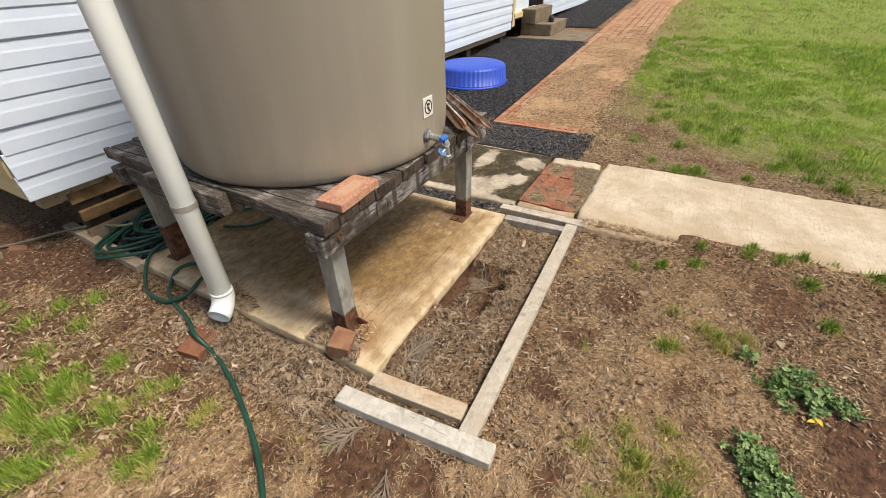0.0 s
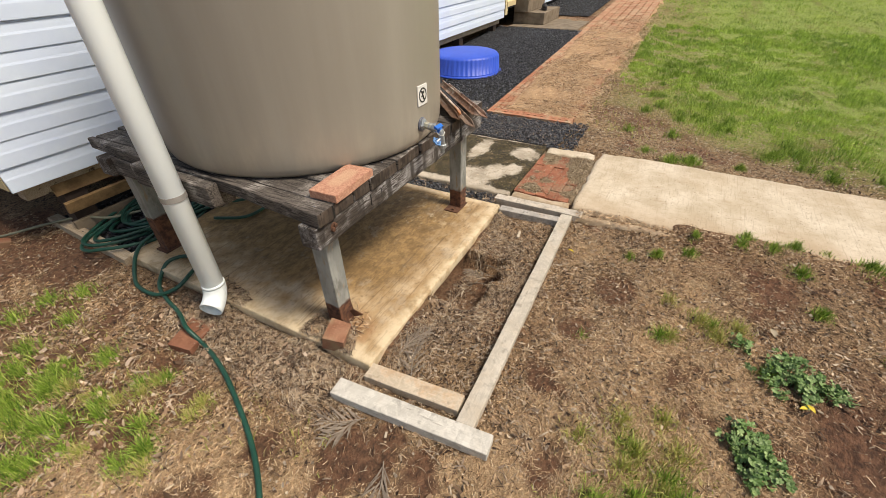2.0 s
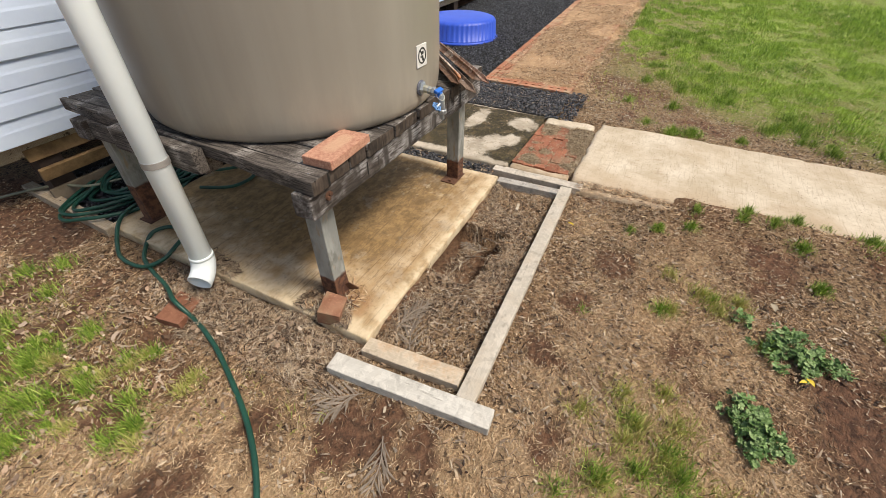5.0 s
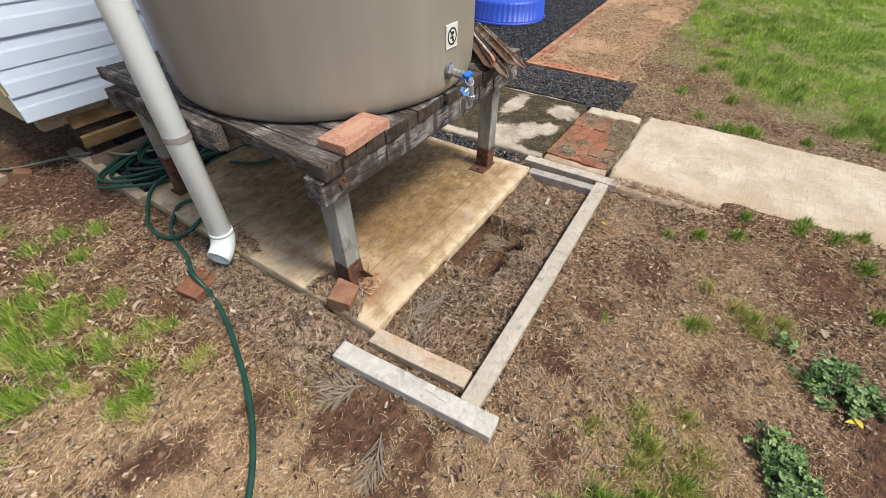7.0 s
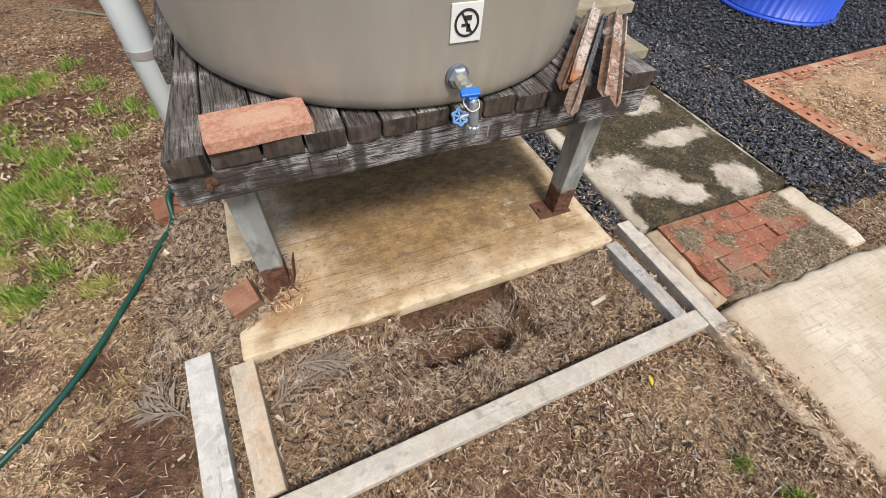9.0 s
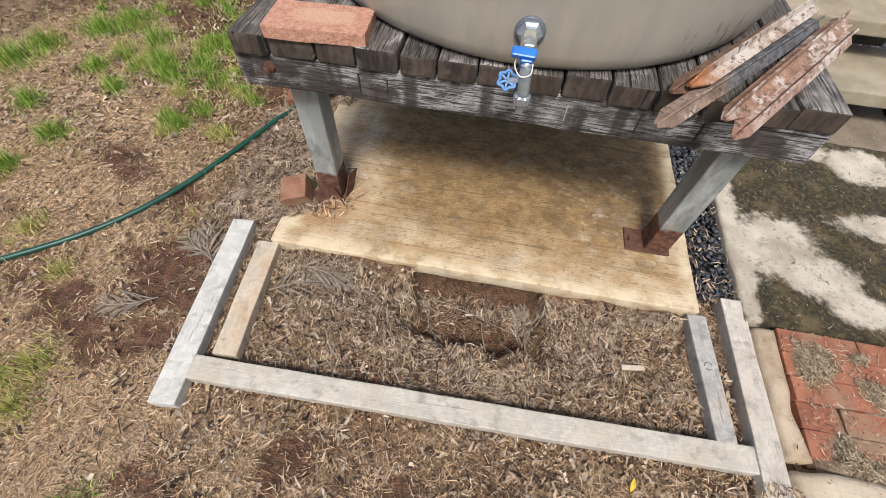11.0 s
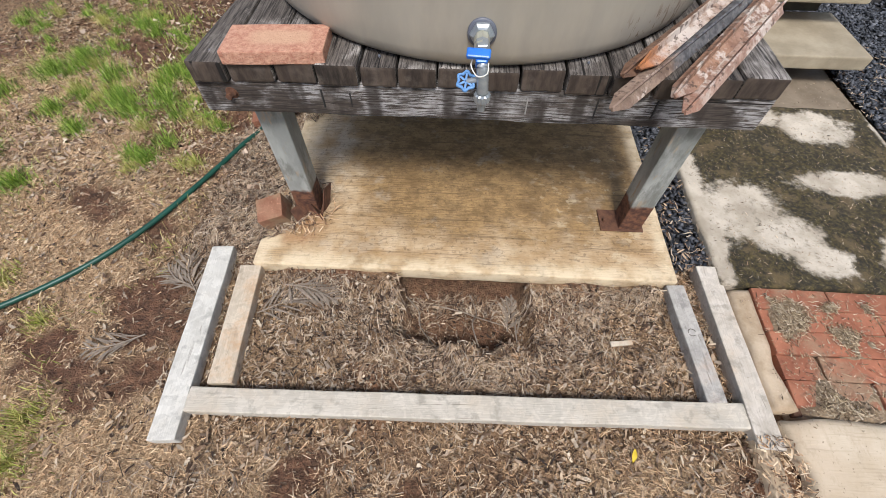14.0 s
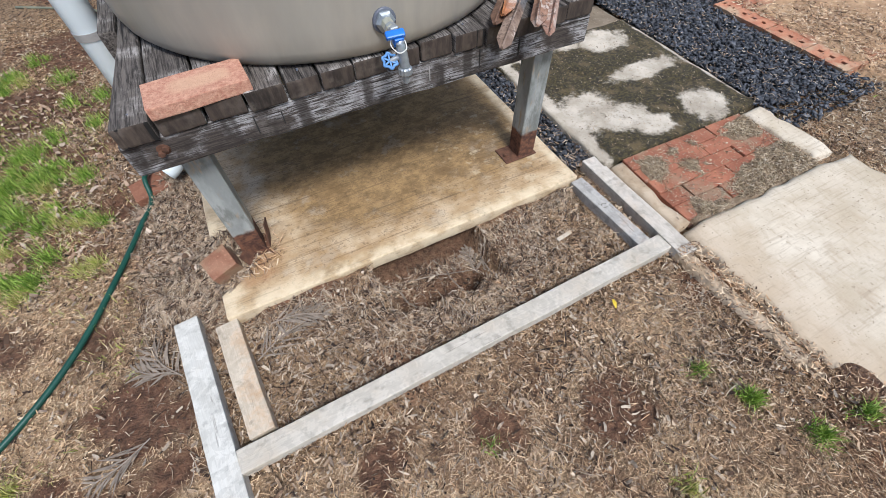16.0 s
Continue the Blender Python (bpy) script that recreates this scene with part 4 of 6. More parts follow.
def dust_z(x, y):
    rim = 0.715 + 0.02 * (x - 3.0) - 0.09 * vnoise(x, y, 3, 13)
    edge = smooth(np.minimum(x - 3.0 - 0.06 * vnoise(x, y, 8, 11), rim - y), 0.0, 0.07) * smooth(y + 0.16 + 0.12 * (vnoise(x, y, 2.3, 12) - 0.3) + 0.10 * (vnoise(x, y, 9, 16) - 0.5) + 0.07 * (vnoise(x, y, 24, 17) - 0.5), 0.0, 0.22)
    lift = 0.006 + 0.012 * (vnoise(x, y, 6, 8) - 0.5) + 0.014 * (vnoise(x, y, 2.2, 9) - 0.5) + 0.006 * (vnoise(x, y, 21, 14) - 0.5) - 0.022 * smooth(x, 6.0, 8.0) + 0.012 * smooth(-y, -0.10, 0.06)
    return rise(x) + 0.045 + lift - 0.07 * (1 - edge)


dust, _, _ = grid_sheet("path_dust", np.arange(3.02, 13.2, 0.03), np.arange(-0.30, 0.86, 0.03), dust_z, M_DIRT)
tagged(dust, "tan dust and dry thatch over the brick path", "dust", "", "stuff")

# ---- house ----
WALL_Y, WALL_Z, PITCH = 2.12, 0.39, 0.1245


def weatherboards(parent, length, rows, mat, start):
    """Lapped boards along local x, facing local -y."""
    bm = bmesh.new()
    prof = [(0.0, 0.0), (-0.017, 0.0), (-0.0182, 0.003), (-0.0165, 0.066), (-0.0135, 0.078), (-0.0085, 0.130), (0.0, 0.134)]
    for x in (0.0, length):
        for y, z in prof:
            bm.verts.new((x, y, z))
    bm.verts.ensure_lookup_table()
    k = len(prof)
    for i in range(k):
        j = (i + 1) % k
        bm.faces.new((bm.verts[i], bm.verts[j], bm.verts[k + j], bm.verts[k + i]))
    bm.faces.new([bm.verts[i] for i in range(k)][::-1])
    bm.faces.new([bm.verts[k + i] for i in range(k)])
    bmesh.ops.recalc_face_normals(bm, faces=bm.faces[:])
    me = bpy.data.meshes.new("board")
    bm.to_mesh(me)
    bm.free()
    me.materials.append(mat)
    for i in range(rows):
        b = new("board", me)
        b.parent = parent
        b.matrix_basis = pose(random.uniform(-0.012, 0.012), random.uniform(-0.002, 0.002), start + PITCH * i, random.uniform(-0.4, 0.4), 0, 0)


def house_wall(name, x, y, length, rz, mat, label, rows=21):
    w = thing(name, x, y, WALL_Z, label, "wall", "", "structure", rz)
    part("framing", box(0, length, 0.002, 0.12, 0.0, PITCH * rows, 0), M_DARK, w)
    weatherboards(w, length, rows, mat, 0.0)
    return w


house_wall("wall_north_1", -0.14, WALL_Y, 6.98, 0, M_WHITE, "white-painted lapped timber weatherboard house wall")
house_wall("wall_north_2", 8.55, WALL_Y, 9.5, 0, M_WHITE, "white-painted lapped timber weatherboard house wall")
house_wall("wall_west", -0.135, 9.0, 6.855, -90, M_CREAM, "cream-painted lapped timber weatherboard house end wall")
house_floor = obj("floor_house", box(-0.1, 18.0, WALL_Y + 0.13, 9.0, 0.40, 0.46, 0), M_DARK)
tagged(house_floor, "timber house floor above the crawl space, coloured dark for its shade", "floor", "", "structure")
recess = obj("wall_recess", box(6.6, 9.0, 3.2, 3.3, 0.40, 3.0, 0), M_WHITE)
tagged(recess, "white plain wall behind the doorway", "wall", "", "structure")
door = thing("door_1", 6.9, WALL_Y + 0.05, 0.62, "white timber door and frame at the far steps", "door", "", "structure")
part("frame", box(-0.05, 0.05, -0.08, 0.06, -0.2, 2.1, 0.004), M_CREAM, door)
part("door_leaf", box(0.06, 0.95, 0.0, 0.04, 0.0, 2.1, 0.004), M_WHITE, door)
part("door_sill", box(0.0, 1.62, -0.1, 0.1, -0.08, 0.0, 0.005), M_CREAM, door)

base = thing("base_boards", 0.0, WALL_Y + 0.02, 0, "loose cream-painted base planks below the house wall", "plank")
for z0, z1, y0, rx, lx in ((0.27, 0.335, 0.04, -10, 1.5), (0.165, 0.235, 0.0, 14, 1.6), (0.02, 0.10, 0.03, 0, 1.7)):
    part("plank", box(0.0, lx, -0.012, 0.012, -(z1 - z0) / 2, (z1 - z0) / 2, 0.003, pose(0.02, y0, (z0 + z1) / 2, rx, 0, 0)), M_OLDCREAM if z1 > 0.12 else M_OLDSTEP, base)
bearer = obj("house_bearer", box(-0.1, 6.8, WALL_Y + 0.06, WALL_Y + 0.15, 0.30, 0.395, 0.004), M_EDGING)
tagged(bearer, "dark weathered timber bearer under the house wall", "beam", "", "structure")
for k in range(6):
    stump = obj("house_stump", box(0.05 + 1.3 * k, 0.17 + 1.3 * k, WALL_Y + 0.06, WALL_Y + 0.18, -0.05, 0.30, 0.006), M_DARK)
    tagged(stump, "timber stump carrying the house, coloured dark for the crawl-space shade", "stump", "house stumps", "structure")

# near steps: concrete treads on recessed supports
steps = thing("concrete_steps", 1.95, 1.1, 0.05, "tan concrete steps with overhanging treads beside the tank", "steps")
for k in range(3):
    y0, z = 0.235 * k, 0.152 + 0.172 * k
    part("tread", box(-0.46, 0.51, y0, y0 + 0.40, z - 0.06, z, 0.008, cuts=3, rough=0.002, seed=k), M_STEP, steps, smooth=False)
    # near-black supports carry the void's shade in their colour
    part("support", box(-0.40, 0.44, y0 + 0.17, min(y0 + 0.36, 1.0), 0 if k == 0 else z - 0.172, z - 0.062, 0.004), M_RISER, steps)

# far steps with their pad
pad = obj("pavement_far_pad", box(7.05, 8.45, 0.9, 2.1, 0.0, 0.235, 0.01, cuts=4, rough=0.006), M_OLDSTEP)
tagged(pad, "dusty concrete pad before the far steps", "pavement", "", "structure")
fsteps = thing("concrete_steps", 7.3, 1.5, 0.235, "brown weathered concrete block steps at the far door", "steps")
part("lower_step", box(0.05, 1.05, 0.05, 0.615, 0.0, 0.19, 0.012, cuts=3, rough=0.004), M_OLDSTEP, fsteps)
part("upper_step", box(0.0, 1.0, 0.34, 0.6, 0.19, 0.42, 0.012, cuts=3, rough=0.004), M_OLDSTEP, fsteps)
shoe = thing("shoe", 7.75, 1.68, 0.427, "black shoe lying on the far concrete step", "shoe", rz=25)
part("sole", lathe([(0.04, 0), (0.05, 0.01), (0.05, 0.025), (0.045, 0.03)], 20, Matrix.Diagonal((2.8, 1, 1, 1))), M_RUBBER, shoe)
part("upper", lathe([(0.045, 0.028), (0.047, 0.06), (0.035, 0.09), (0.02, 0.1)], 20, Matrix.Diagonal((2.6, 1, 1, 1))), M_RUBBER, shoe, "", True)

# ---- tank stand ----
DECK = 0.685
stand = thing("tank_stand", 0.71, 0.85, 0.06, "weathered grey timber tank stand on galvanised steel posts", "tank stand")
SINV = stand.matrix_world.inverted()


def stand_part(name, bm, mat, label="", parent=None, smooth=False):
    ob = part(name, bm, mat, parent or stand, label, smooth)
    if parent is None:
        ob.matrix_parent_inverse = SINV
    return ob


edges = [0.038, 0.125, 0.236, 0.332, 0.433, 0.520, 0.612, 0.706, 0.800, 0.901, 1.002, 1.098, 1.192, 1.284, 1.386]
for i, (a, b) in enumerate(zip(edges, edges[1:])):
    dz, dy = random.uniform(-0.005, 0.003), random.uniform(-0.006, 0.008)
    db = stand_part("deck_board", box(a + 0.003, b - 0.003, 0.143 + dy, 1.62 + random.uniform(-0.02, 0.02), DECK - 0.052 + dz * 0.3, DECK + dz, 0.006, cuts=10, rough=0.0035, seed=i), M_BOARD)
    db.data.materials.append(M_ENDGRAIN)
    for f in db.data.polygons:
        if f.normal.y < -0.6:
            f.material_index = 1
    if i == 0:
        for v in db.data.vertices:
            if v.co.x < (a + b) / 2:
                v.co.x += 0.030 * float(smooth(v.co.y, 0.15, 0.65)) + 0.025 * float(smooth(v.co.y, 1.1, 1.6))
    for ny in (0.19, 1.46):
        part("nail", rod(((a + b) / 2, ny, DECK - 0.01), ((a + b) / 2, ny, DECK + 0.001), 0.0028, 8), M_FLANGE, db)
stand_part("front_beam", box(0.028, 1.39, 0.152, 0.232, 0.543, 0.632, 0.008, cuts=14, rough=0.004, seed=20), M_BEAM, "grey weathered beam with whitish worn patches")
stand_part("rear_beam", box(0.05, 1.38, 1.42, 1.51, 0.543, 0.632, 0.008, cuts=10, rough=0.004, seed=21), M_BEAM)
stand_part("side_beam", box(0.014, 0.064, 0.655, 1.14, 0.588, 0.680, 0.008, cuts=8, rough=0.004, seed=25), M_BOARD, "dark weathered beam end beside the deck boards")
for x in (0.068, 0.62, 1.28):
    stand_part("side_bearer", box(x, x + 0.085, 0.71 if x < 0.1 else 0.24, 1.415, 0.548, 0.632, 0.007, cuts=8, rough=0.003, seed=22), M_BOARD)
for x, y in ((0.108, 0.213), (1.237, 0.203), (0.12, 1.432), (1.237, 1.432)):
    p = stand_part("post", box(x, x + 0.075, y, y + 0.075, 0.06, 0.545, 0.005, cuts=3), M_POST if y < 1 else M_POST_REAR, "galvanised square post with a rusted foot")
    w0 = x - (0.062 if x > 1 else 0.02)
    part("foot_plate", box(w0, x + 0.085, y - 0.008, y + 0.085, 0.0605, 0.067, 0.002), M_RUST, p)
    if y > 1:
        continue
    if x < 1:
        for k, (fx, fy, h, rx, ry, rz) in enumerate(((0.088, 0.03, 0.09, 8, 22, 10), (0.082, -0.012, 0.06, -18, 26, 40), (0.02, -0.022, 0.05, -32, 4, -12))):
            part("rust_flake", box(-0.028, 0.028, -0.002, 0.002, -0.004, h, 0.001, pose(x + fx, y + fy, 0.064, rx, ry, rz + 70), cuts=2, rough=0.006, seed=k), M_RUST, p)
    part("bolt", rod((w0 + 0.018, y + 0.03, 0.066), (w0 + 0.018, y + 0.03, 0.08), 0.008, 6), M_RUST, p)
# saw cuts are strips on the beam face, mostly black for the kerf's shade
for x, h, mat in ((0.333, 0.05, M_BLACKINK), (0.402, 0.04, M_BLACKINK), (0.99, 0.055, M_BLACKINK), (0.825, 0.045, M_STRAP), (1.128, 0.05, M_BLACKINK)):
    stand_part("saw_cut", box(x - 0.0016, x + 0.0016, 0.1490, 0.156, 0.592 - h / 2, 0.592 + h / 2, 0.0005), mat, "strip marking an old saw cut, kerf shade in its colour")
stand_part("washer", rod((0.112, 0.156, 0.600), (0.112, 0.1495, 0.600), 0.016, 12), M_RUST)
stand_part("nut", rod((0.104, 0.156, 0.593), (0.104, 0.141, 0.593), 0.0085, 6), M_RUST)
for x, z in ((0.118, 0.603),):
    stand_part("bolt", rod((x, 0.158, z), (x, 0.143, z), 0.008, 6), M_RUST)

# ---- water tank ----
TX, TY, TR = 0.71, 0.77, 0.64
tank = thing("water_tank", TX, TY, DECK - 0.002, "large round beige plastic rainwater tank on the timber stand", "water tank")
prof = [(0.0, 0.004), (0.56, 0.004), (0.592, 0.0), (0.612, 0.006), (0.627, 0.022), (0.634, 0.045), (0.638, 0.09), (0.640, 0.16), (0.640, 0.6), (0.640, 1.1), (0.640, 1.32), (0.62, 1.40), (0.5, 1.50), (0.2, 1.58), (0.01, 1.6)]
part("body", lathe([(max(r, 0.01), z) for r, z in prof], 128), M_TANK, tank, smooth=True)
sg = Matrix.Translation((0.004, -TR - 0.001, 0.212)) @ Euler((radians(90), 0, 0)).to_matrix().to_4x4()
sign = part("sign", box(-0.037, 0.037, -0.040, 0.040, -0.002, 0.003, 0.0015, sg), M_SIGN, tank, "small white warning sign with a black ring symbol")


def ring(r0, r1, z0, z1, m, seg=40):
    bm = bmesh.new()
    rr = []
    for r, z in ((r0, z0), (r1, z0), (r1, z1), (r0, z1)):
        rr.append([bm.verts.new((r * math.cos(2 * math.pi * k / seg), r * math.sin(2 * math.pi * k / seg), z)) for k in range(seg)])
    for i in range(4):
        a, b = rr[i], rr[(i + 1) % 4]
        for k in range(seg):
            bm.faces.new((a[k], a[(k + 1) % seg], b[(k + 1) % seg], b[k]))
    bmesh.ops.transform(bm, matrix=m, verts=bm.verts)
    bmesh.ops.recalc_face_normals(bm, faces=bm.faces[:])
    return bm


part("ring", ring(0.024, 0.029, 0.002, 0.0045, sg), M_BLACKINK, sign)
for w, h, x, y, rz in ((0.005, 0.05, 0, 0, 32), (0.018, 0.01, 0.002, 0.010, 0), (0.008, 0.016, 0.004, -0.010, 0), (0.012, 0.006, -0.006, -0.004, 0)):
    part("mark", box(-w / 2, w / 2, -h / 2, h / 2, 0.002, 0.0045, 0.0008, sg @ pose(x, y, 0, 0, 0, rz)), M_BLACKINK, sign)

# outlet tap
tap = thing("tank_tap", 0.704, 0.13, 0.776, "galvanised tank outlet valve with blue handle and hose connector", "tap")
tap.scale = (0.82, 0.86, 0.84)
part("flange", lathe([(0.028, 0), (0.031, 0.004), (0.031, 0.012), (0.025, 0.018), (0.02, 0.02)], 6, pose(0, 0, 0, 90)), M_STEEL, tap)
part("washer", lathe([(0.034, -0.006), (0.036, -0.003), (0.036, 0.003), (0.032, 0.005)], 40, pose(0, 0, 0, 90)), M_FLANGE, tap, smooth=True)
part("nipple", rod((0, -0.016, 0), (0, -0.058, -0.006), 0.0185, 8), M_NIPPLE, tap)
valve = part("valve_body", rod((0, -0.038, -0.003), (0.002, -0.088, -0.012), 0.019, 8), M_STEEL, tap)
part("collar", rod((0, -0.06, -0.006), (0.001, -0.072, -0.008), 0.0225, 6), M_STEEL, tap)
part("elbow", tube([(0.002, -0.08, -0.010), (0.003, -0.098, -0.02), (0.005, -0.105, -0.045), (0.008, -0.108, -0.085)], 0.0145, 16), M_STEEL, tap, smooth=True)
part("hose_nut", lathe([(0.018, 0), (0.020, 0.003), (0.020, 0.018), (0.016, 0.022)], 24, Matrix.Translation((0.008, -0.108, -0.108)), lambda a, i: 1 + 0.05 * math.cos(12 * a)), M_STEEL, tap)
part("spigot", rod((0.008, -0.108, -0.135), (0.008, -0.108, -0.105), 0.010, 16), M_STEEL, tap)
lever = part("lever", box(-0.036, 0.02, -0.011, 0.011, -0.006, 0.008, 0.004, Matrix.Translation((0.0, -0.097, 0.004)) @ pose(0, 0, 0, 30, 0, -4)), M_BLUE, tap, "bright blue lever handle")
part("lever_stem", box(-0.014, 0.014, -0.012, 0.012, -0.03, 0.0, 0.004, Matrix.Translation((0.0, -0.100, 0.000)) @ pose(0, 0, 0, 30)), M_BLUE, tap, "blue plastic valve stem")
wheel_m = Matrix.Translation((-0.034, -0.10, -0.062)) @ pose(0, 0, 0, 38, -16, 20) @ Matrix.Diagonal((0.85, 0.85, 0.85, 1))
bmw = bmesh.new()
wr = [[bmw.verts.new(wheel_m @ Vector(((0.024 + 0.003 * math.cos(6 * a)) * math.cos(a) + dr * math.cos(a), (0.024 + 0.003 * math.cos(6 * a)) * math.sin(a) + dr * math.sin(a), dz))) for a in (2 * math.pi * k / 48 for k in range(48))] for dr, dz in ((-0.005, 0.004), (0.002, 0.005), (0.004, 0), (0.002, -0.005), (-0.005, -0.004))]
for i in range(5):
    a, b = wr[i], wr[(i + 1) % 5]
    for k in range(48):
        bmw.faces.new((a[k], a[(k + 1) % 48], b[(k + 1) % 48], b[k]))
bmesh.ops.recalc_face_normals(bmw, faces=bmw.faces[:])
wheel = part("handwheel", bmw, M_BLUEFADE, tap, "faded blue scalloped handwheel", True)
for k in range(3):
    part("spoke", box(-0.021, 0.021, -0.003, 0.003, -0.003, 0.003, 0.001, wheel_m @ pose(0, 0, 0, 0, 0, 60 * k)), M_BLUEFADE, wheel)
part("wheel_stem", rod(wheel_m @ Vector((0, 0, -0.006)), (0.004, -0.104, -0.052), 0.007, 12), M_STEEL, tap)
part("tie", tube([(-0.016, -0.09, 0.0), (-0.024, -0.098, -0.022), (-0.008, -0.116, -0.038), (0.014, -0.118, -0.03), (0.016, -0.105, -0.012)], 0.0016, 6), M_NYLON, tap, "white wire tie")


# ---- downpipe ----
pipe = thing("downpipe", -0.032, 0.81, 0.02, "white plastic downpipe with an elbow outlet near the ground", "downpipe")
out = Vector((-0.886, -0.348, -0.307)).normalized()
part("pipe", rod((0, 0, 0.16), (0.0, 0, 2.6), 0.045, 40, 0.001), M_PVC, pipe, smooth=True)
part("joint_ring", lathe([(0.046, 0), (0.0485, 0.002), (0.0485, 0.012), (0.046, 0.014)], 40, Matrix.Translation((0, 0, 0.165))), M_PVC, pipe, smooth=True)
bme = bmesh.new()
rings = []
c0 = Vector((0, 0, 0.165))
for i in range(8):
    t = i / 7
    d = Vector((0, 0, -1)).lerp(out, t).normalized()
    c0 = c0 + (d * 0.0175 if i else Vector((0, 0, 0)))
    s = d.cross(Vector((0.365, -0.93, 0))).normalized()
    u = s.cross(d)
    rings.append((c0.copy(), s, u))
seq = [(k, 0.0485) for k in range(8)] + [(k, 0.0445) for k in range(7, 3, -1)]
loops = [[bme.verts.new(rings[k][0] + r * (math.cos(2 * math.pi * q / 32) * rings[k][1] + math.sin(2 * math.pi * q / 32) * rings[k][2])) for q in range(32)] for k, r in seq]
for a, b in zip(loops, loops[1:]):
    for q in range(32):
        bme.faces.new((a[q], a[(q + 1) % 32], b[(q + 1) % 32], b[q]))
bme.faces.new(loops[-1])
bmesh.ops.recalc_face_normals(bme, faces=bme.faces[:])
part("elbow", bme, M_PVC, pipe, "white elbow with an open end", True)
part("bracket", ring(0.0455, 0.048, 0.60, 0.623, Matrix.Identity(4)), M_STRAP, pipe, "grey metal strap")
part("bracket_arm", tube([(0.047, 0.01, 0.612), (0.07, 0.02, 0.622), (0.085, 0.02, 0.612), (0.09, 0.02, 0.59)], 0.006, 8), M_STRAP, pipe)


# ---- loose bricks ----
def brick(name, x, y, z, l, w, h, rx, ry, rz, mat, label, rough=0.003, seed=0):
    ob = obj(name, box(-l / 2, l / 2, -w / 2, w / 2, 0, h, 0.003, cuts=2, rough=rough, seed=seed), mat)
    ob.matrix_world = pose(x, y, z, rx, ry, rz)
    return tagged(ob, label, "brick")


brick("brick", 0.243, 0.199, DECK - 0.002, 0.230, 0.116, 0.031, 0, 0, 3.5, M_DECKBRICK, "pale orange-red brick lying on the timber deck", 0.002)
brick("brick", 0.044, 0.196, 0.060, 0.096, 0.084, 0.082, 14, -10, 14, M_FOOTBRICK, "broken brown half brick beside the post foot", 0.011, 3)
brick("brick", -0.195, 0.835, -0.046, 0.15, 0.115, 0.065, 3, -4, 12, M_SOILBRICK, "dirty red brick under the downpipe outlet", 0.004, 5)
brick("stone", -0.39, 2.53, -0.01, 0.12, 0.08, 0.06, 8, 5, 30, M_STEP, "tan broken block lying in the soil", 0.012, 7)
brick("brick", -0.26, 2.50, -0.015, 0.075, 0.06, 0.05, 6, 22, -20, M_SOILBRICK, "red broken brick lying in the soil", 0.01, 8)


# ---- timbers on the ground ----
def timber(x0, y0, x1, y1, width, thick, mat, label, seed):
    """A straight piece of timber between two end points, with grain along it."""
    L = math.hypot(x1 - x0, y1 - y0)
    along_x = abs(x1 - x0) > abs(y1 - y0)
    a = math.degrees(math.atan2(y1 - y0, x1 - x0)) if along_x else math.degrees(math.atan2(y1 - y0, x1 - x0)) - 90
    l, w = (L, width) if along_x else (width, L)
    ob = obj("timber", box(-l / 2, l / 2, -w / 2, w / 2, 0, thick, 0.004, cuts=10, rough=0.0022, seed=seed), mat)
    ob.matrix_world = pose((x0 + x1) / 2, (y0 + y1) / 2, 0.002, 0, 0, a)
    return tagged(ob, label, "timber", "timbers framing the bare patch")


timber(-0.126, 0.067, -0.074, -0.546, 0.074, 0.045, M_PALE_Y, "pale grey weathered timber length lying on bare earth", 1)
timber(-0.008, 0.000, 0.025, -0.392, 0.070, 0.042, M_TAN_Y, "short tan-stained weathered timber lying on bare earth", 2)
timber(-0.047, -0.438, 1.482, -0.400, 0.066, 0.045, M_PALE_X, "long pale weathered timber lying on bare earth", 3)
grey = timber(1.388, -0.001, 1.410, -0.370, 0.056, 0.045, M_GREY_Y, "short grey weathered timber against the slab corner", 4)
part("knot", ring(0.0100, 0.0122, 0.0435, 0.0460, pose(0.002, -0.02, 0)), M_RISER, grey, "dark ring of a knot in the timber")
part("knot", lathe([(0.0100, 0.0435), (0.0095, 0.0455), (0.002, 0.0458)], 20, pose(0.002, -0.02, 0)), M_GREY_Y, grey, "grey heart of a knot in the timber")
timber(1.506, 0.073, 1.512, -0.483, 0.068, 0.052, M_WARM_Y, "pale weathered timber lying beside the concrete edging", 5)
e = obj("edging_board", box(-0.03, 0.03, 0, 0.9, 0, 0.05, 0.004, cuts=8, rough=0.003, seed=12), M_EDGING)
e.matrix_world = pose(-0.005, 1.60, 0.0, 0, 0, -2.5)
tagged(e, "weathered timber garden edging board beside the hose", "edging")


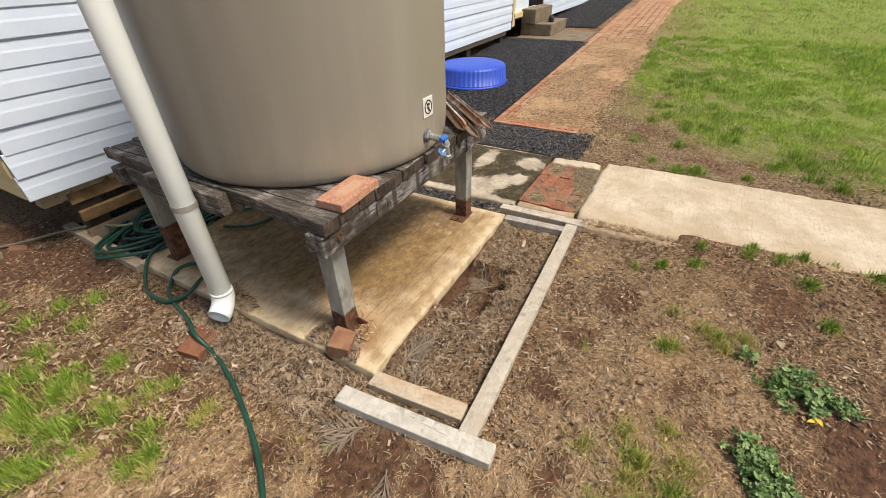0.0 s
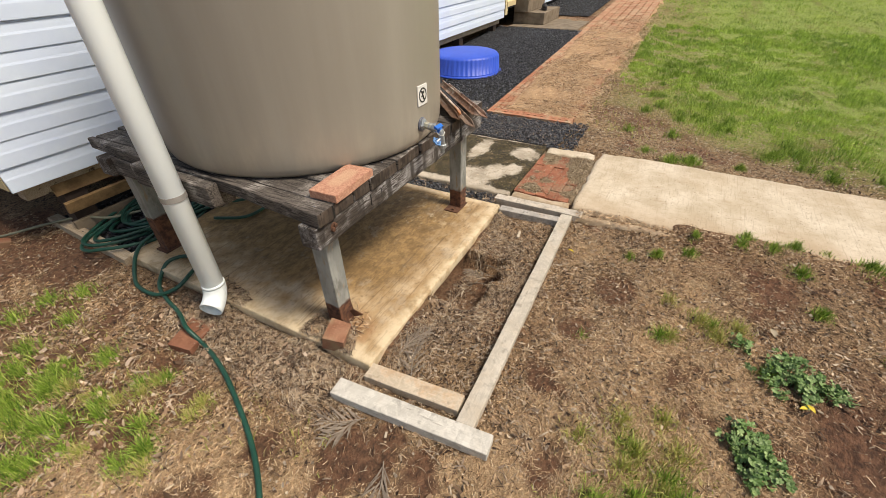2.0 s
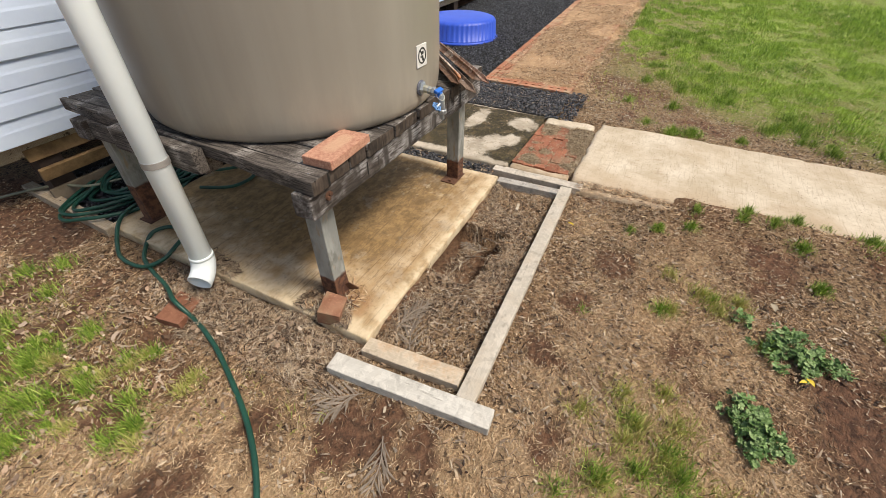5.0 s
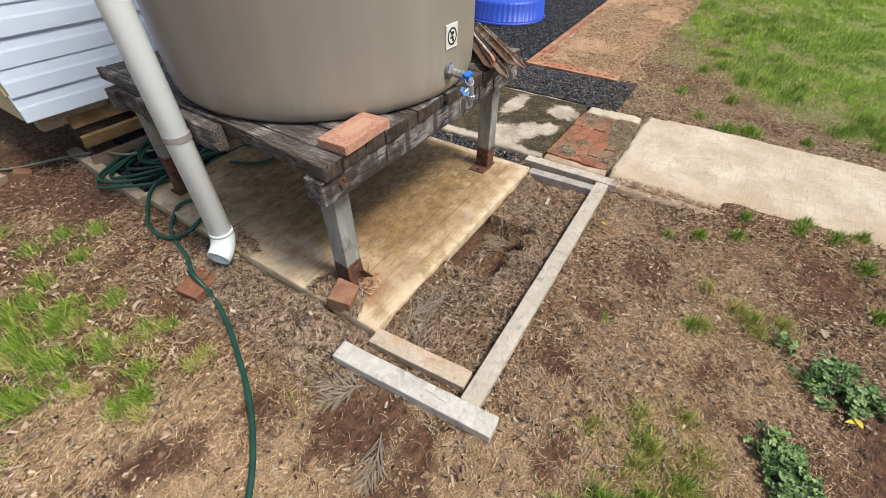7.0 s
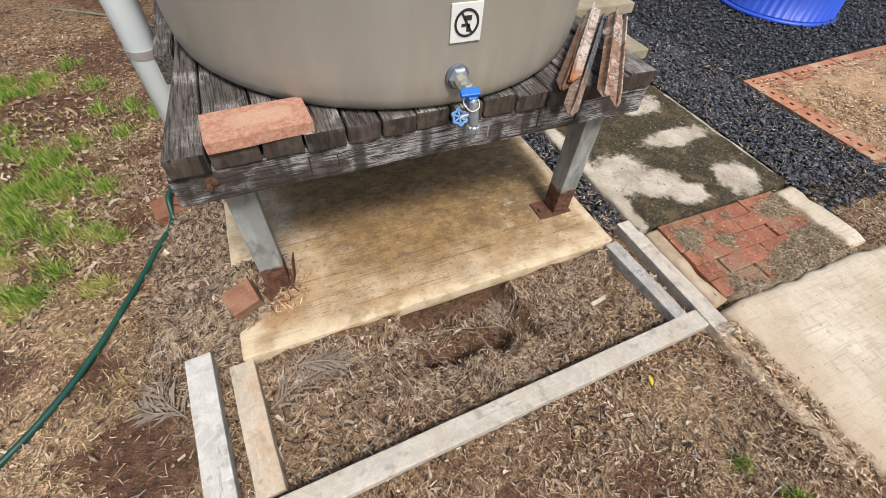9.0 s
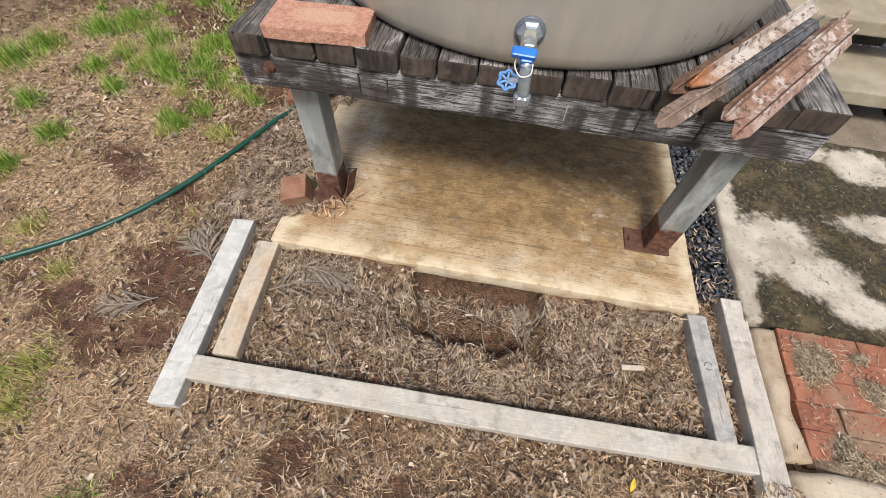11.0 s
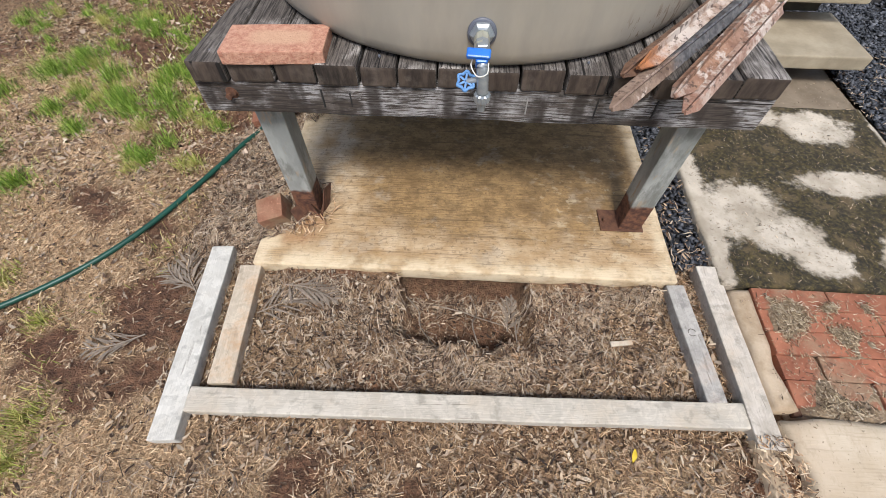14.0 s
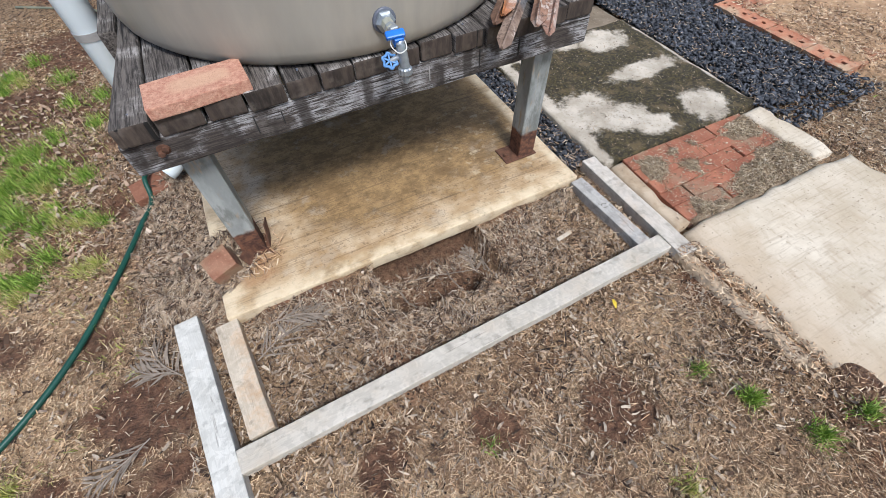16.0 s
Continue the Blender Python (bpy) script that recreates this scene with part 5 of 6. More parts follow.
# ---- star pickets on the deck ----
def picket(x0, y0, z0, x1, y1, z1, roll, mat, label):
    """A Y-section steel post with a pointed foot at the first end."""
    a, b = Vector((x0, y0, z0)), Vector((x1, y1, z1))
    L = (b - a).length
    ob = thing("star_picket", 0, 0, 0, label, "star picket", "rusty star pickets on the deck")
    m = Matrix.Translation(a) @ (b - a).to_track_quat("X", "Z").to_matrix().to_4x4() @ pose(0, 0, 0, roll)
    ob.matrix_world = m
    for k, (ang, w) in enumerate(((-28, 0.0235), (208, 0.0235), (90, 0.016))):
        bm = bmesh.new()
        t = 0.0022
        outline = [(0.0, 0.0), (0.0, w * 0.25), (0.045, w), (L, w), (L, 0.0)]
        top = [bm.verts.new((x, y, t)) for x, y in outline]
        bot = [bm.verts.new((x, y, -t)) for x, y in outline]
        bm.faces.new(top)
        bm.faces.new(bot[::-1])
        for i in range(5):
            j = (i + 1) % 5
            bm.faces.new((top[i], bot[i], bot[j], top[j]))
        bmesh.ops.transform(bm, matrix=pose(0, 0, 0, ang), verts=bm.verts)
        bmesh.ops.recalc_face_normals(bm, faces=bm.faces[:])
        part("flange", bm, mat, ob)
    return ob


picket(1.00, 0.10, 0.712, 1.315, 0.425, 0.745, 8, M_PICKETS[0], "brown rusty steel star picket resting on the deck")
picket(1.03, 0.11, 0.724, 1.335, 0.44, 0.760, -14, M_PICKETS[1], "pale steel star picket with an orange rusted tip")
picket(0.965, 0.005, 0.700, 1.36, 0.42, 0.735, 20, M_PICKETS[2], "dark grey steel star picket with brown end overhanging the deck")
picket(1.085, 0.03, 0.716, 1.395, 0.40, 0.757, -6, M_PICKETS[3], "orange-rusted steel star picket overhanging the deck")
picket(1.105, 0.0, 0.702, 1.415, 0.375, 0.737, 24, M_PICKETS[4], "pink-brown rusty steel star picket overhanging the deck")

# ---- blue pool ----
pool = thing("paddling_pool", 4.27, 1.62, float(rise(4.27)) + 0.012, "blue plastic paddling pool lying upside down on black mulch", "paddling pool")
part("shell", lathe([(0.44, 0.03), (0.425, 0.035), (0.415, 0.19), (0.40, 0.215), (0.36, 0.228), (0.18, 0.238), (0.02, 0.24)], 192, None, lambda a, i: 1 + (0.011 * math.cos(48 * a) if 1 <= i <= 2 else 0)), M_POOL, pool, smooth=True)
part("rim", lathe([(0.42, 0.0), (0.455, 0.004), (0.46, 0.014), (0.45, 0.026), (0.43, 0.032)], 96), M_POOL, pool, smooth=True)


# ---- hoses ----
def gz(x, y, up):
    return (x, y, float(ground_z(x, y)) + up)


R = 0.0098
trail = [gz(x, y, R + 0.006) for x, y in ((-1.6, -0.62), (-1.2, -0.42), (-0.95, -0.30), (-0.775, -0.185), (-0.649, -0.082), (-0.53, 0.04), (-0.42, 0.205), (-0.30, 0.455), (-0.243, 0.61), (-0.205, 0.75))]
trail += [(-0.20, 0.84, 0.052), (-0.165, 0.93, 0.045)] + [gz(x, y, R + 0.006) for x, y in ((-0.135, 1.02), (-0.11, 1.13), (-0.075, 1.24))]
trail += [(-0.02, 1.31, 0.035), (0.05, 1.33, 0.075), (0.125, 1.29, 0.075), (0.11, 1.18, 0.075), (0.03, 1.13, 0.075), (-0.05, 1.13, 0.05), (-0.115, 1.20, 0.03), (-0.12, 1.34, 0.03), (-0.07, 1.46, 0.03), (0.02, 1.56, 0.075), (0.12, 1.62, 0.085)]
for k in range(104):
    a = -1.9 + k * 0.45
    r = 0.31 + 0.085 * math.sin(k * 0.37) + 0.035 * math.sin(k * 1.13)
    trail.append((0.40 + 0.09 * math.sin(k * 0.083) + r * 1.12 * math.cos(a), 1.90 + 0.05 * math.sin(k * 0.21) + r * 0.66 * math.sin(a), 0.046 + 0.0004 * k + 0.012 * math.sin(k * 1.3)))
trail += [(0.62, 1.62, 0.085), (0.75, 1.45, 0.078), (0.70, 1.32, 0.075), (0.55, 1.33, 0.075), (0.45, 1.48, 0.08)]
hose = obj("garden_hose", tube(trail, R, 9, steps=6), M_HOSE, True)
tagged(hose, "dark green garden hose, coiled at one end, on the earth", "garden hose")
thin = obj("thin_hose", tube([gz(-0.9, 3.1, 0.01), gz(-0.5, 2.85, 0.012), gz(-0.25, 2.62, 0.02), gz(-0.05, 2.42, 0.05), (0.08, 2.22, 0.09), (0.16, 2.06, 0.085), (0.3, 1.98, 0.08)], 0.008, 8), M_GREYHOSE, True)
tagged(thin, "thin grey-brown hose running to the coil", "garden hose")


# ---- black mulch ----
def rubble(name, x, y, z, size, mat, label, category):
    """Flattened six-pointed chips."""
    n = len(x)
    D = np.array([[1, 0, 0], [0, 1, 0], [-1, 0, 0], [0, -1, 0], [0, 0, 1], [0, 0, -1]], float)
    S = size[:, None] * np.stack([RNG.uniform(0.6, 1.5, n), RNG.uniform(0.35, 0.8, n), RNG.uniform(0.2, 0.55, n)], axis=1)
    V = D[None] * S[:, None, :] * RNG.uniform(0.7, 1.2, (n, 6, 1))
    a, b = RNG.uniform(0, 6.283, n), RNG.normal(0, 0.45, n)
    c, s, cb, sb = np.cos(a)[:, None], np.sin(a)[:, None], np.cos(b)[:, None], np.sin(b)[:, None]
    X, Y, Z = V[..., 0], V[..., 1], V[..., 2]
    X, Z = X * cb - Z * sb, X * sb + Z * cb
    V = np.stack([X * c - Y * s + x[:, None], X * s + Y * c + y[:, None], Z + z[:, None]], axis=-1)
    T = np.array([[0, 1, 4], [1, 2, 4], [2, 3, 4], [3, 0, 4], [1, 0, 5], [2, 1, 5], [3, 2, 5], [0, 3, 5]])
    F = ((np.arange(n) * 6)[:, None, None] + T[None]).reshape(-1, 3)
    return raw(name, V.reshape(-1, 3), F, mat, label, category)


M_MULCHBED = plain("mulch_bed", (0.012, 0.012, 0.013), (0.035, 0.034, 0.034), 30, 0.9, 0, 0.8, 0.01)
for i, (x0, x1, y0, y1) in enumerate(((2.44, 2.945, -0.02, 2.3), (2.945, 7.04, 0.775, 2.3), (8.46, 14.0, 1.0, 2.3), (0.03, 1.56, 1.63, 2.5), (1.398, 1.535, 0.08, 1.63))):
    xs_, ys_ = np.linspace(x0, x1, max(4, int((x1 - x0) / 0.06))), np.linspace(y0, y1, max(4, int((y1 - y0) / 0.06)))
    bed, _, _ = grid_sheet(f"ground_mulch_{i + 1}", xs_, ys_, lambda x, y: rise(x) + 0.016 + 0.012 * vnoise(x, y, 9, 11), M_MULCHBED)
    tagged(bed, "bed of black wood-chip mulch beside the house", "mulch bed", "", "structure")


def pick(n, x0, x1, y0, y1):
    return RNG.uniform(x0, x1, n), RNG.uniform(y0, y1, n)


bx, by = [], []
for n_, a in ((9000, (2.44, 2.94, -0.06, 2.2)), (14000, (2.94, 7.04, 0.80, 2.25)), (5000, (8.46, 14.0, 1.0, 2.2)), (3200, (0.03, 1.56, 1.63, 2.4)), (1500, (1.398, 1.535, 0.06, 1.63)), (500, (2.4, 3.0, -0.2, 0.02))):
    x, y = pick(n_, *a)
    bx.append(x), by.append(y)
bx, by = np.concatenate(bx), np.concatenate(by)
rubble("black_mulch", bx, by, rise(bx) + 0.026 + RNG.uniform(0, 0.012, len(bx)), RNG.uniform(0.009, 0.021, len(bx)), M_BLACK, "black wood-chip mulch pieces spread along the house", "mulch")
n_ = 1500
x, y = pick(n_, 2.4, 3.05, -0.25, 1.4)
scatter("mulch_litter", x, y, rise(x) + 0.045, RNG.uniform(0.008, 0.03, n_), RNG.uniform(0.0015, 0.004, n_), M_BARK, 0.15, 0.3, "pale dry leaf strips lying on the black mulch", "leaf litter")

n_ = 230
x, y = RNG.uniform(1.4, 1.53, n_), 0.06 + 0.9 * RNG.uniform(0, 1, n_) ** 1.8
scatter("gap_litter", x, y, 0.042 + 0 * x, RNG.uniform(0.008, 0.035, n_), RNG.uniform(0.0015, 0.006, n_), M_BARK, 0.2, 0.4, "dead leaf strips lying in the mulch gap beside the slab", "leaf litter")

# ---- dry litter on the earth ----
N = 700000
x, y = pick(N, -2.3, 2.6, -2.2, 2.9)
thatch = vnoise(x, y, 1.9, 21) * 0.6 + vnoise(x, y, 5.5, 22) * 0.4
keep = free(x, y) & (RNG.uniform(0, 1, N) < (0.22 + 0.78 * smooth(thatch, 0.36, 0.6)) * (1 - 0.82 * bare_or_shaded_mask(x, y)) * (1 - 0.65 * gold_mask(x, y)))
x, y = x[keep], y[keep]
straws("straw", x, y, ground_z(x, y) + 0.001 + RNG.uniform(0, 0.008, len(x)), 0.004 + 0.032 * RNG.uniform(0, 1, len(x)) ** 3, 0.0006 + 0.002 * RNG.uniform(0, 1, len(x)) ** 2, M_STRAW, "dry straw and thatch lying over the bare earth", "straw")

N = 420000
x, y = pick(N, -1.7, 1.6, -2.0, 1.5)
keep = free(x, y) & (RNG.uniform(0, 1, N) < gold_mask(x, y))
x, y = x[keep], y[keep]
straws("golden_thatch", x, y, ground_z(x, y) + RNG.uniform(0, 0.009, len(x)), 0.005 + 0.026 * RNG.uniform(0, 1, len(x)) ** 3, RNG.uniform(0.0007, 0.0018, len(x)), M_GOLD, "mat of pale golden dead grass on the earth", "straw")

N = 160000
x, y = pick(N, -1.9, 3.0, -2.7, 3.2)
leafy = vnoise(x, y, 2.4, 31) * 0.5 + vnoise(x, y, 7, 32) * 0.5 + 0.36 * ((x > 0) & (x < 1.5) & (y < 0) & (y > -0.9)) + 0.12 * ((x < -0.1) & (y > 0.3)) - 0.12 * ((x < 0) & (y < 0.3))
keep = free(x, y) & (RNG.uniform(0, 1, N) < (0.06 + 0.85 * smooth(leafy, 0.45, 0.8)) * (1 - 0.8 * bare_or_shaded_mask(x, y)))
x, y = x[keep], y[keep]
scatter("leaf_litter", x, y, ground_z(x, y) + 0.003, 0.006 + 0.028 * RNG.uniform(0, 1, len(x)) ** 2, 0.0018 + 0.0075 * RNG.uniform(0, 1, len(x)) ** 1.6, M_BARK, 0.3, 0.3, "brown and grey bark and leaf litter over the earth", "leaf litter")

N = 3000
x, y = pick(N, -1.5, -0.05, 0.25, 1.9)
keep = free(x, y) & (RNG.uniform(0, 1, N) < 0.25 + 0.75 * smooth(vnoise(x, y, 2.6, 38), 0.35, 0.7))
x, y = x[keep], y[keep]
scatter("fallen_leaves", x, y, ground_z(x, y) + 0.006, 0.010 + 0.030 * RNG.uniform(0, 1, len(x)) ** 2, RNG.uniform(0.005, 0.016, len(x)), M_LEAF, 0.3, 0.8, "larger curled brown leaves fallen on the earth", "fallen leaves")

N = 14000
x, y = pick(N, -1.5, 1.55, -1.9, 2.3)
keep = free(x, y) & (RNG.uniform(0, 1, N) < (0.12 + 0.88 * smooth(vnoise(x, y, 3.3, 34), 0.4, 0.75)) * (1 - 0.75 * bare_or_shaded_mask(x, y)))
x, y = x[keep], y[keep]
scatter("leaf_chips", x, y, ground_z(x, y) + 0.007, 0.007 + 0.022 * RNG.uniform(0, 1, len(x)) ** 2, RNG.uniform(0.004, 0.011, len(x)), M_BARK, 0.2, 0.5, "broken pale and grey dead leaves over the straw", "leaf litter")


def strands(name, x, y, length, width, mat, label):
    """Curved dry strands lying in loose swirls, four bends each."""
    n = len(x)
    a = 6.283 * (vnoise(x, y, 5, 35) * 1.6) + RNG.normal(0, 0.8, n)
    bend = RNG.normal(0, 1.1, n)
    up = RNG.uniform(0.002, 0.012, n)
    V = np.empty((n, 5, 2, 3))
    px, py = x.copy(), y.copy()
    for i in range(5):
        w = width * (0.5, 1.0, 0.95, 0.7, 0.2)[i] / 2
        z = ground_z(px, py) + 0.004 + up * (0.3, 0.9, 1.2, 0.8, 0.2)[i]
        for j, sgn in enumerate((-1, 1)):
            V[:, i, j, 0] = px - np.sin(a) * w * sgn
            V[:, i, j, 1] = py + np.cos(a) * w * sgn
            V[:, i, j, 2] = z + 0.3 * w * sgn
        px, py = px + np.cos(a) * length / 4, py + np.sin(a) * length / 4
        a = a + bend / 4
    base = (np.arange(n) * 10)[:, None]
    F = np.concatenate([base + np.array([2 * i, 2 * i + 2, 2 * i + 3, 2 * i + 1]) for i in range(4)], axis=1).reshape(-1, 4)
    return raw(name, V.reshape(-1, 3), F, mat, label, "dry strands")


N = 75000
x, y = pick(N, -0.28, 1.48, -0.9, 0.9)
inside = (x > 0.05) & (x < 1.36) & (y > -0.44) & (y < -0.02)
heap = (x < -0.02) & (y > 0.0)
want = np.where(inside, 0.15 + 0.85 * smooth(vnoise(x, y, 4.5, 36), 0.4, 0.75) * smooth(x + y + 0.2 * vnoise(x, y, 9, 37), 0.1, 0.5) + 0.4 * (y > -0.1), np.where(heap, 0.8, 0.10))
keep = free(x, y) & (RNG.uniform(0, 1, N) < want * (1 - 0.85 * bare_or_shaded_mask(x, y) * (y < -0.09))) & ~((y < -0.44) & (y > -0.58))
x, y = x[keep], y[keep]
strands("dry_strands", x, y, RNG.uniform(0.02, 0.065, len(x)), RNG.uniform(0.0011, 0.003, len(x)), M_BARK, "curled grey-brown dry leaf strands beside the slab")

# litter on the paving
N = 3500
x, y = RNG.normal(1.535, 0.045, N), RNG.uniform(-2.4, -0.45, N)
scatter("edging_litter", x, y, np.maximum(ground_z(x, y), 0.054) + 0.002, RNG.uniform(0.006, 0.024, N), RNG.uniform(0.001, 0.004, N), M_STRAW, 0.2, 0.3, "dry straw spilling over the path edging", "straw")
N = 16000
x, y = pick(N, 1.56, 2.45, -0.42, 1.12)
dense = np.where(y < 0.0, smooth(vnoise(x, y, 5, 41) * 0.7 + vnoise(x, y, 14, 44) * 0.3 + 0.25 * smooth(-y, 0.15, 0.4), 0.48, 0.75), 0.22 * vnoise(x, y, 6, 42) + 0.05) * np.where((x < 1.65) & (y < 0.0), 0.25, 1.0)
keep = RNG.uniform(0, 1, N) < dense
x, y = x[keep], y[keep]
scatter("paving_litter", x, y, np.where(y < -0.005, np.maximum(paver_dirt_z(x, y), 0.058), 0.062) + 0.003, 0.004 + 0.014 * RNG.uniform(0, 1, len(x)) ** 2, RNG.uniform(0.0008, 0.0024, len(x)), M_BARK, 0.15, 0.5, "dry straw and leaf strips on the paving", "leaf litter")
N = 24000
x, y = pick(N, 1.615, 2.33, -0.44, -0.005)
keep = RNG.uniform(0, 1, N) < 0.06 + 0.94 * smooth(paver_dirt_z(x, y), 0.052, 0.064)
x, y = x[keep], y[keep]
straws("paver_straw", x, y, np.maximum(paver_dirt_z(x, y), 0.058) + RNG.uniform(0, 0.006, len(x)), 0.005 + 0.018 * RNG.uniform(0, 1, len(x)) ** 2, RNG.uniform(0.0007, 0.0020, len(x)), M_PAVESTRAW, "fine brown litter over the red pavers", "leaf litter")
N = 64000
x, y = pick(N, 3.05, 8.5, -0.22, 0.72)
keep = RNG.uniform(0, 1, N) < (0.2 + 0.8 * smooth(vnoise(x, y, 3, 43), 0.3, 0.75)) * (1 - 0.6 * smooth(x, 4.5, 7))
x, y = x[keep], y[keep]
scatter("path_litter", x, y, np.maximum(dust_z(x, y), rise(x) + 0.045) + 0.004, RNG.uniform(0.01, 0.034, len(x)), RNG.uniform(0.0015, 0.005, len(x)), M_STRAW, 0.15, 0.4, "dry straw lying over the dusty brick path", "straw")
N = 500
x, y = pick(N, 0.02, 0.3, 0.1, 0.42)
keep = np.hypot(x - 0.12, y - 0.24) < 0.13
x, y = x[keep], y[keep]
scatter("slab_litter", x, y, 0.064 + 0 * x, RNG.uniform(0.012, 0.05, len(x)), RNG.uniform(0.0015, 0.004, len(x)), M_STRAW, 0.3, 0.5, "dry twigs and straw round the post foot", "straw")
N = 9000
x, y = pick(N, -0.22, 0.16, 0.05, 1.1)
keep = (np.hypot(x - 0.03, y - 0.24) < 0.10 + 0.05 * vnoise(x, y, 9, 47)) | (np.hypot(x + 0.01, (y - 0.86) * 0.8) < 0.08 + 0.06 * vnoise(x, y, 9, 48)) | ((x < -0.02) & (RNG.uniform(0, 1, N) < 0.5))
x, y = x[keep], y[keep]
scatter("mound_straw", x, y, np.maximum(ground_z(x, y), np.where(x > 0, 0.06, 0)) + 0.004, RNG.uniform(0.012, 0.05, len(x)), RNG.uniform(0.0012, 0.004, len(x)), M_BARK, 0.3, 0.5, "dry roots and straw heaped on the slab edge", "straw")
# ---- dry fronds ----
def leaflet_mesh():
    bm = bmesh.new()
    rows = [[bm.verts.new((t, w * s, h)) for s in (-0.5, 0.5)] for t, w, h in ((0.0, 0.0018, 0.0), (0.35, 0.0072, 0.03), (0.7, 0.0055, 0.02), (1.0, 0.0008, 0.0))]
    for a, b in zip(rows, rows[1:]):
        bm.faces.new((a[0], a[1], b[1], b[0]))
    me = bpy.data.meshes.new("leaflet")
    bm.to_mesh(me)
    bm.free()
    me.materials.append(M_FRONDLEAF)
    return me


M_FRONDLEAF = plain("dry_leaflet", (0.09, 0.064, 0.047), (0.42, 0.345, 0.27), 40, 0.85, vary=0.7)
LEAFLET = leaflet_mesh()


def frond(x, y, rz, length):
    f = thing("dry_frond", x, y, float(ground_z(x, y)) + 0.008, "dry grey-brown leaf frond lying on the earth", "dry frond", "dry fronds on the earth", rz=rz)
    k = 24
    t = np.repeat(np.linspace(0.08, 1, k // 2), 2)
    side = np.tile([1.0, -1.0], k // 2)
    a = side * RNG.uniform(0.25, 0.95, k)
    l = length * 0.42 * np.sin(np.pi * (0.25 + 0.7 * t)) + 0.02
    for ti, ai, li in zip(t, a, l):
        q = new("leaflet", LEAFLET)
        q.parent = f
        q.matrix_basis = pose(length * ti, 0.01 * math.sin(3 * ti), 0.004, random.uniform(-25, 25), random.uniform(-8, 3), math.degrees(ai)) @ Matrix.Diagonal((li, RNG.uniform(0.6, 1.2), li * 2, 1))
    part("stalk", tube([(0, 0, 0.004), (length * 0.5, 0.012, 0.008), (length, 0.0, 0.004)], 0.0022, 6), M_FROND, f)


for x, y, rz, l in ((0.05, -0.16, 20, 0.2), (0.12, -0.06, -15, 0.17), (0.86, -0.13, 75, 0.12), (-0.17, -0.10, 120, 0.17), (-0.2, -0.07, 150, 0.12), (0.9, -0.06, -60, 0.13), (-0.27, -0.25, 200, 0.16)):
    frond(x, y, rz, l)


# roots hanging over the small pit
for k, (x0, y0, x1, y1) in enumerate(((0.73, 0.0, 0.76, -0.21), (0.50, -0.02, 0.62, -0.2), (0.90, 0.0, 0.88, -0.2), (0.60, -0.05, 0.86, -0.11))):
    za, zb = float(ground_z(x0, y0)), float(ground_z(x1, y1))
    root = obj("root", tube([(x0, y0, za + 0.012), ((2 * x0 + x1) / 3 + 0.015, (2 * y0 + y1) / 3, za + 0.012), ((x0 + 2 * x1) / 3 - 0.012, (y0 + 2 * y1) / 3, zb + 0.02), (x1, y1, zb + 0.006)], 0.0024, 6), M_FRONDLEAF, True)
    tagged(root, "thin dry root strand crossing the small pit", "root", "dry roots in the pit")


# ---- grass ----
def tuft(x, y, radius, count, height, mat, label, lean=0.55):
    z = float(ground_z(x, y))
    t = thing("grass_tuft", x, y, z, label, "grass tuft", "grass tufts on the earth")
    count = int(count * 1.7)
    r, a = radius * np.minimum(np.abs(RNG.normal(0, 0.55, count)), 1.5), RNG.uniform(0, 6.283, count)
    px, py = r * np.cos(a), r * np.sin(a)
    blades("grass_clump", px, py, ground_z(x + px, y + py) - z - 0.003, height * RNG.uniform(0.45, 1.1, count) * (1.15 - 0.5 * r / radius), RNG.uniform(0.0018, 0.0040, count), mat, lean, parent=t)
    tagged(t.children[0], kind="stuff")


GREEN, YELLOW = "small tuft of bright green grass on bare earth", "sparse tuft of yellowing grass on bare earth"
for x, y, r, c in ((1.29, -0.93, 0.036, 120), (1.50, -1.09, 0.035, 60), (1.37, -1.08, 0.045, 90), (1.23, -0.80, 0.04, 40), (1.60, -1.33, 0.05, 80), (1.52, -1.31, 0.04, 50), (1.54, -1.45, 0.05, 80), (1.43, -1.57, 0.06, 100), (1.16, -1.62, 0.05, 110), (1.62, -1.55, 0.06, 90), (1.58, -1.86, 0.1, 170), (1.66, -1.70, 0.06, 90), (0.98, -1.85, 0.06, 110), (1.3, -1.95, 0.08, 120), (0.575, -0.70, 0.03, 15), (0.70, -1.38, 0.05, 60), (1.72, -2.2, 0.12, 160)):
    tuft(x, y, r, int(c * 1.5), 0.058, M_GREEN, GREEN, 0.7)
for x, y, r, c in ((0.76, -1.04, 0.05, 60), (0.90, -1.15, 0.07, 90), (0.83, -1.22, 0.07, 80), (0.98, -1.02, 0.05, 40), (0.12, -0.80, 0.07, 50), (0.15, -0.98, 0.08, 90), (0.25, -0.92, 0.08, 70), (0.05, -1.08, 0.1, 110), (-0.1, -0.9, 0.1, 70), (0.92, -1.3, 0.06, 70), (-0.02, -1.25, 0.1, 120), (-0.49, -0.51, 0.09, 90), (-0.47, -0.62, 0.08, 80), (-0.58, -0.56, 0.08, 90), (-0.63, -0.22, 0.05, 50), (0.2, -1.1, 0.09, 100), (0.08, -0.95, 0.08, 80), (0.32, -1.05, 0.06, 50)):
    tuft(x, y, r * 1.25, int(c * 2.3), 0.06, M_YELLOWED, YELLOW, 0.8)
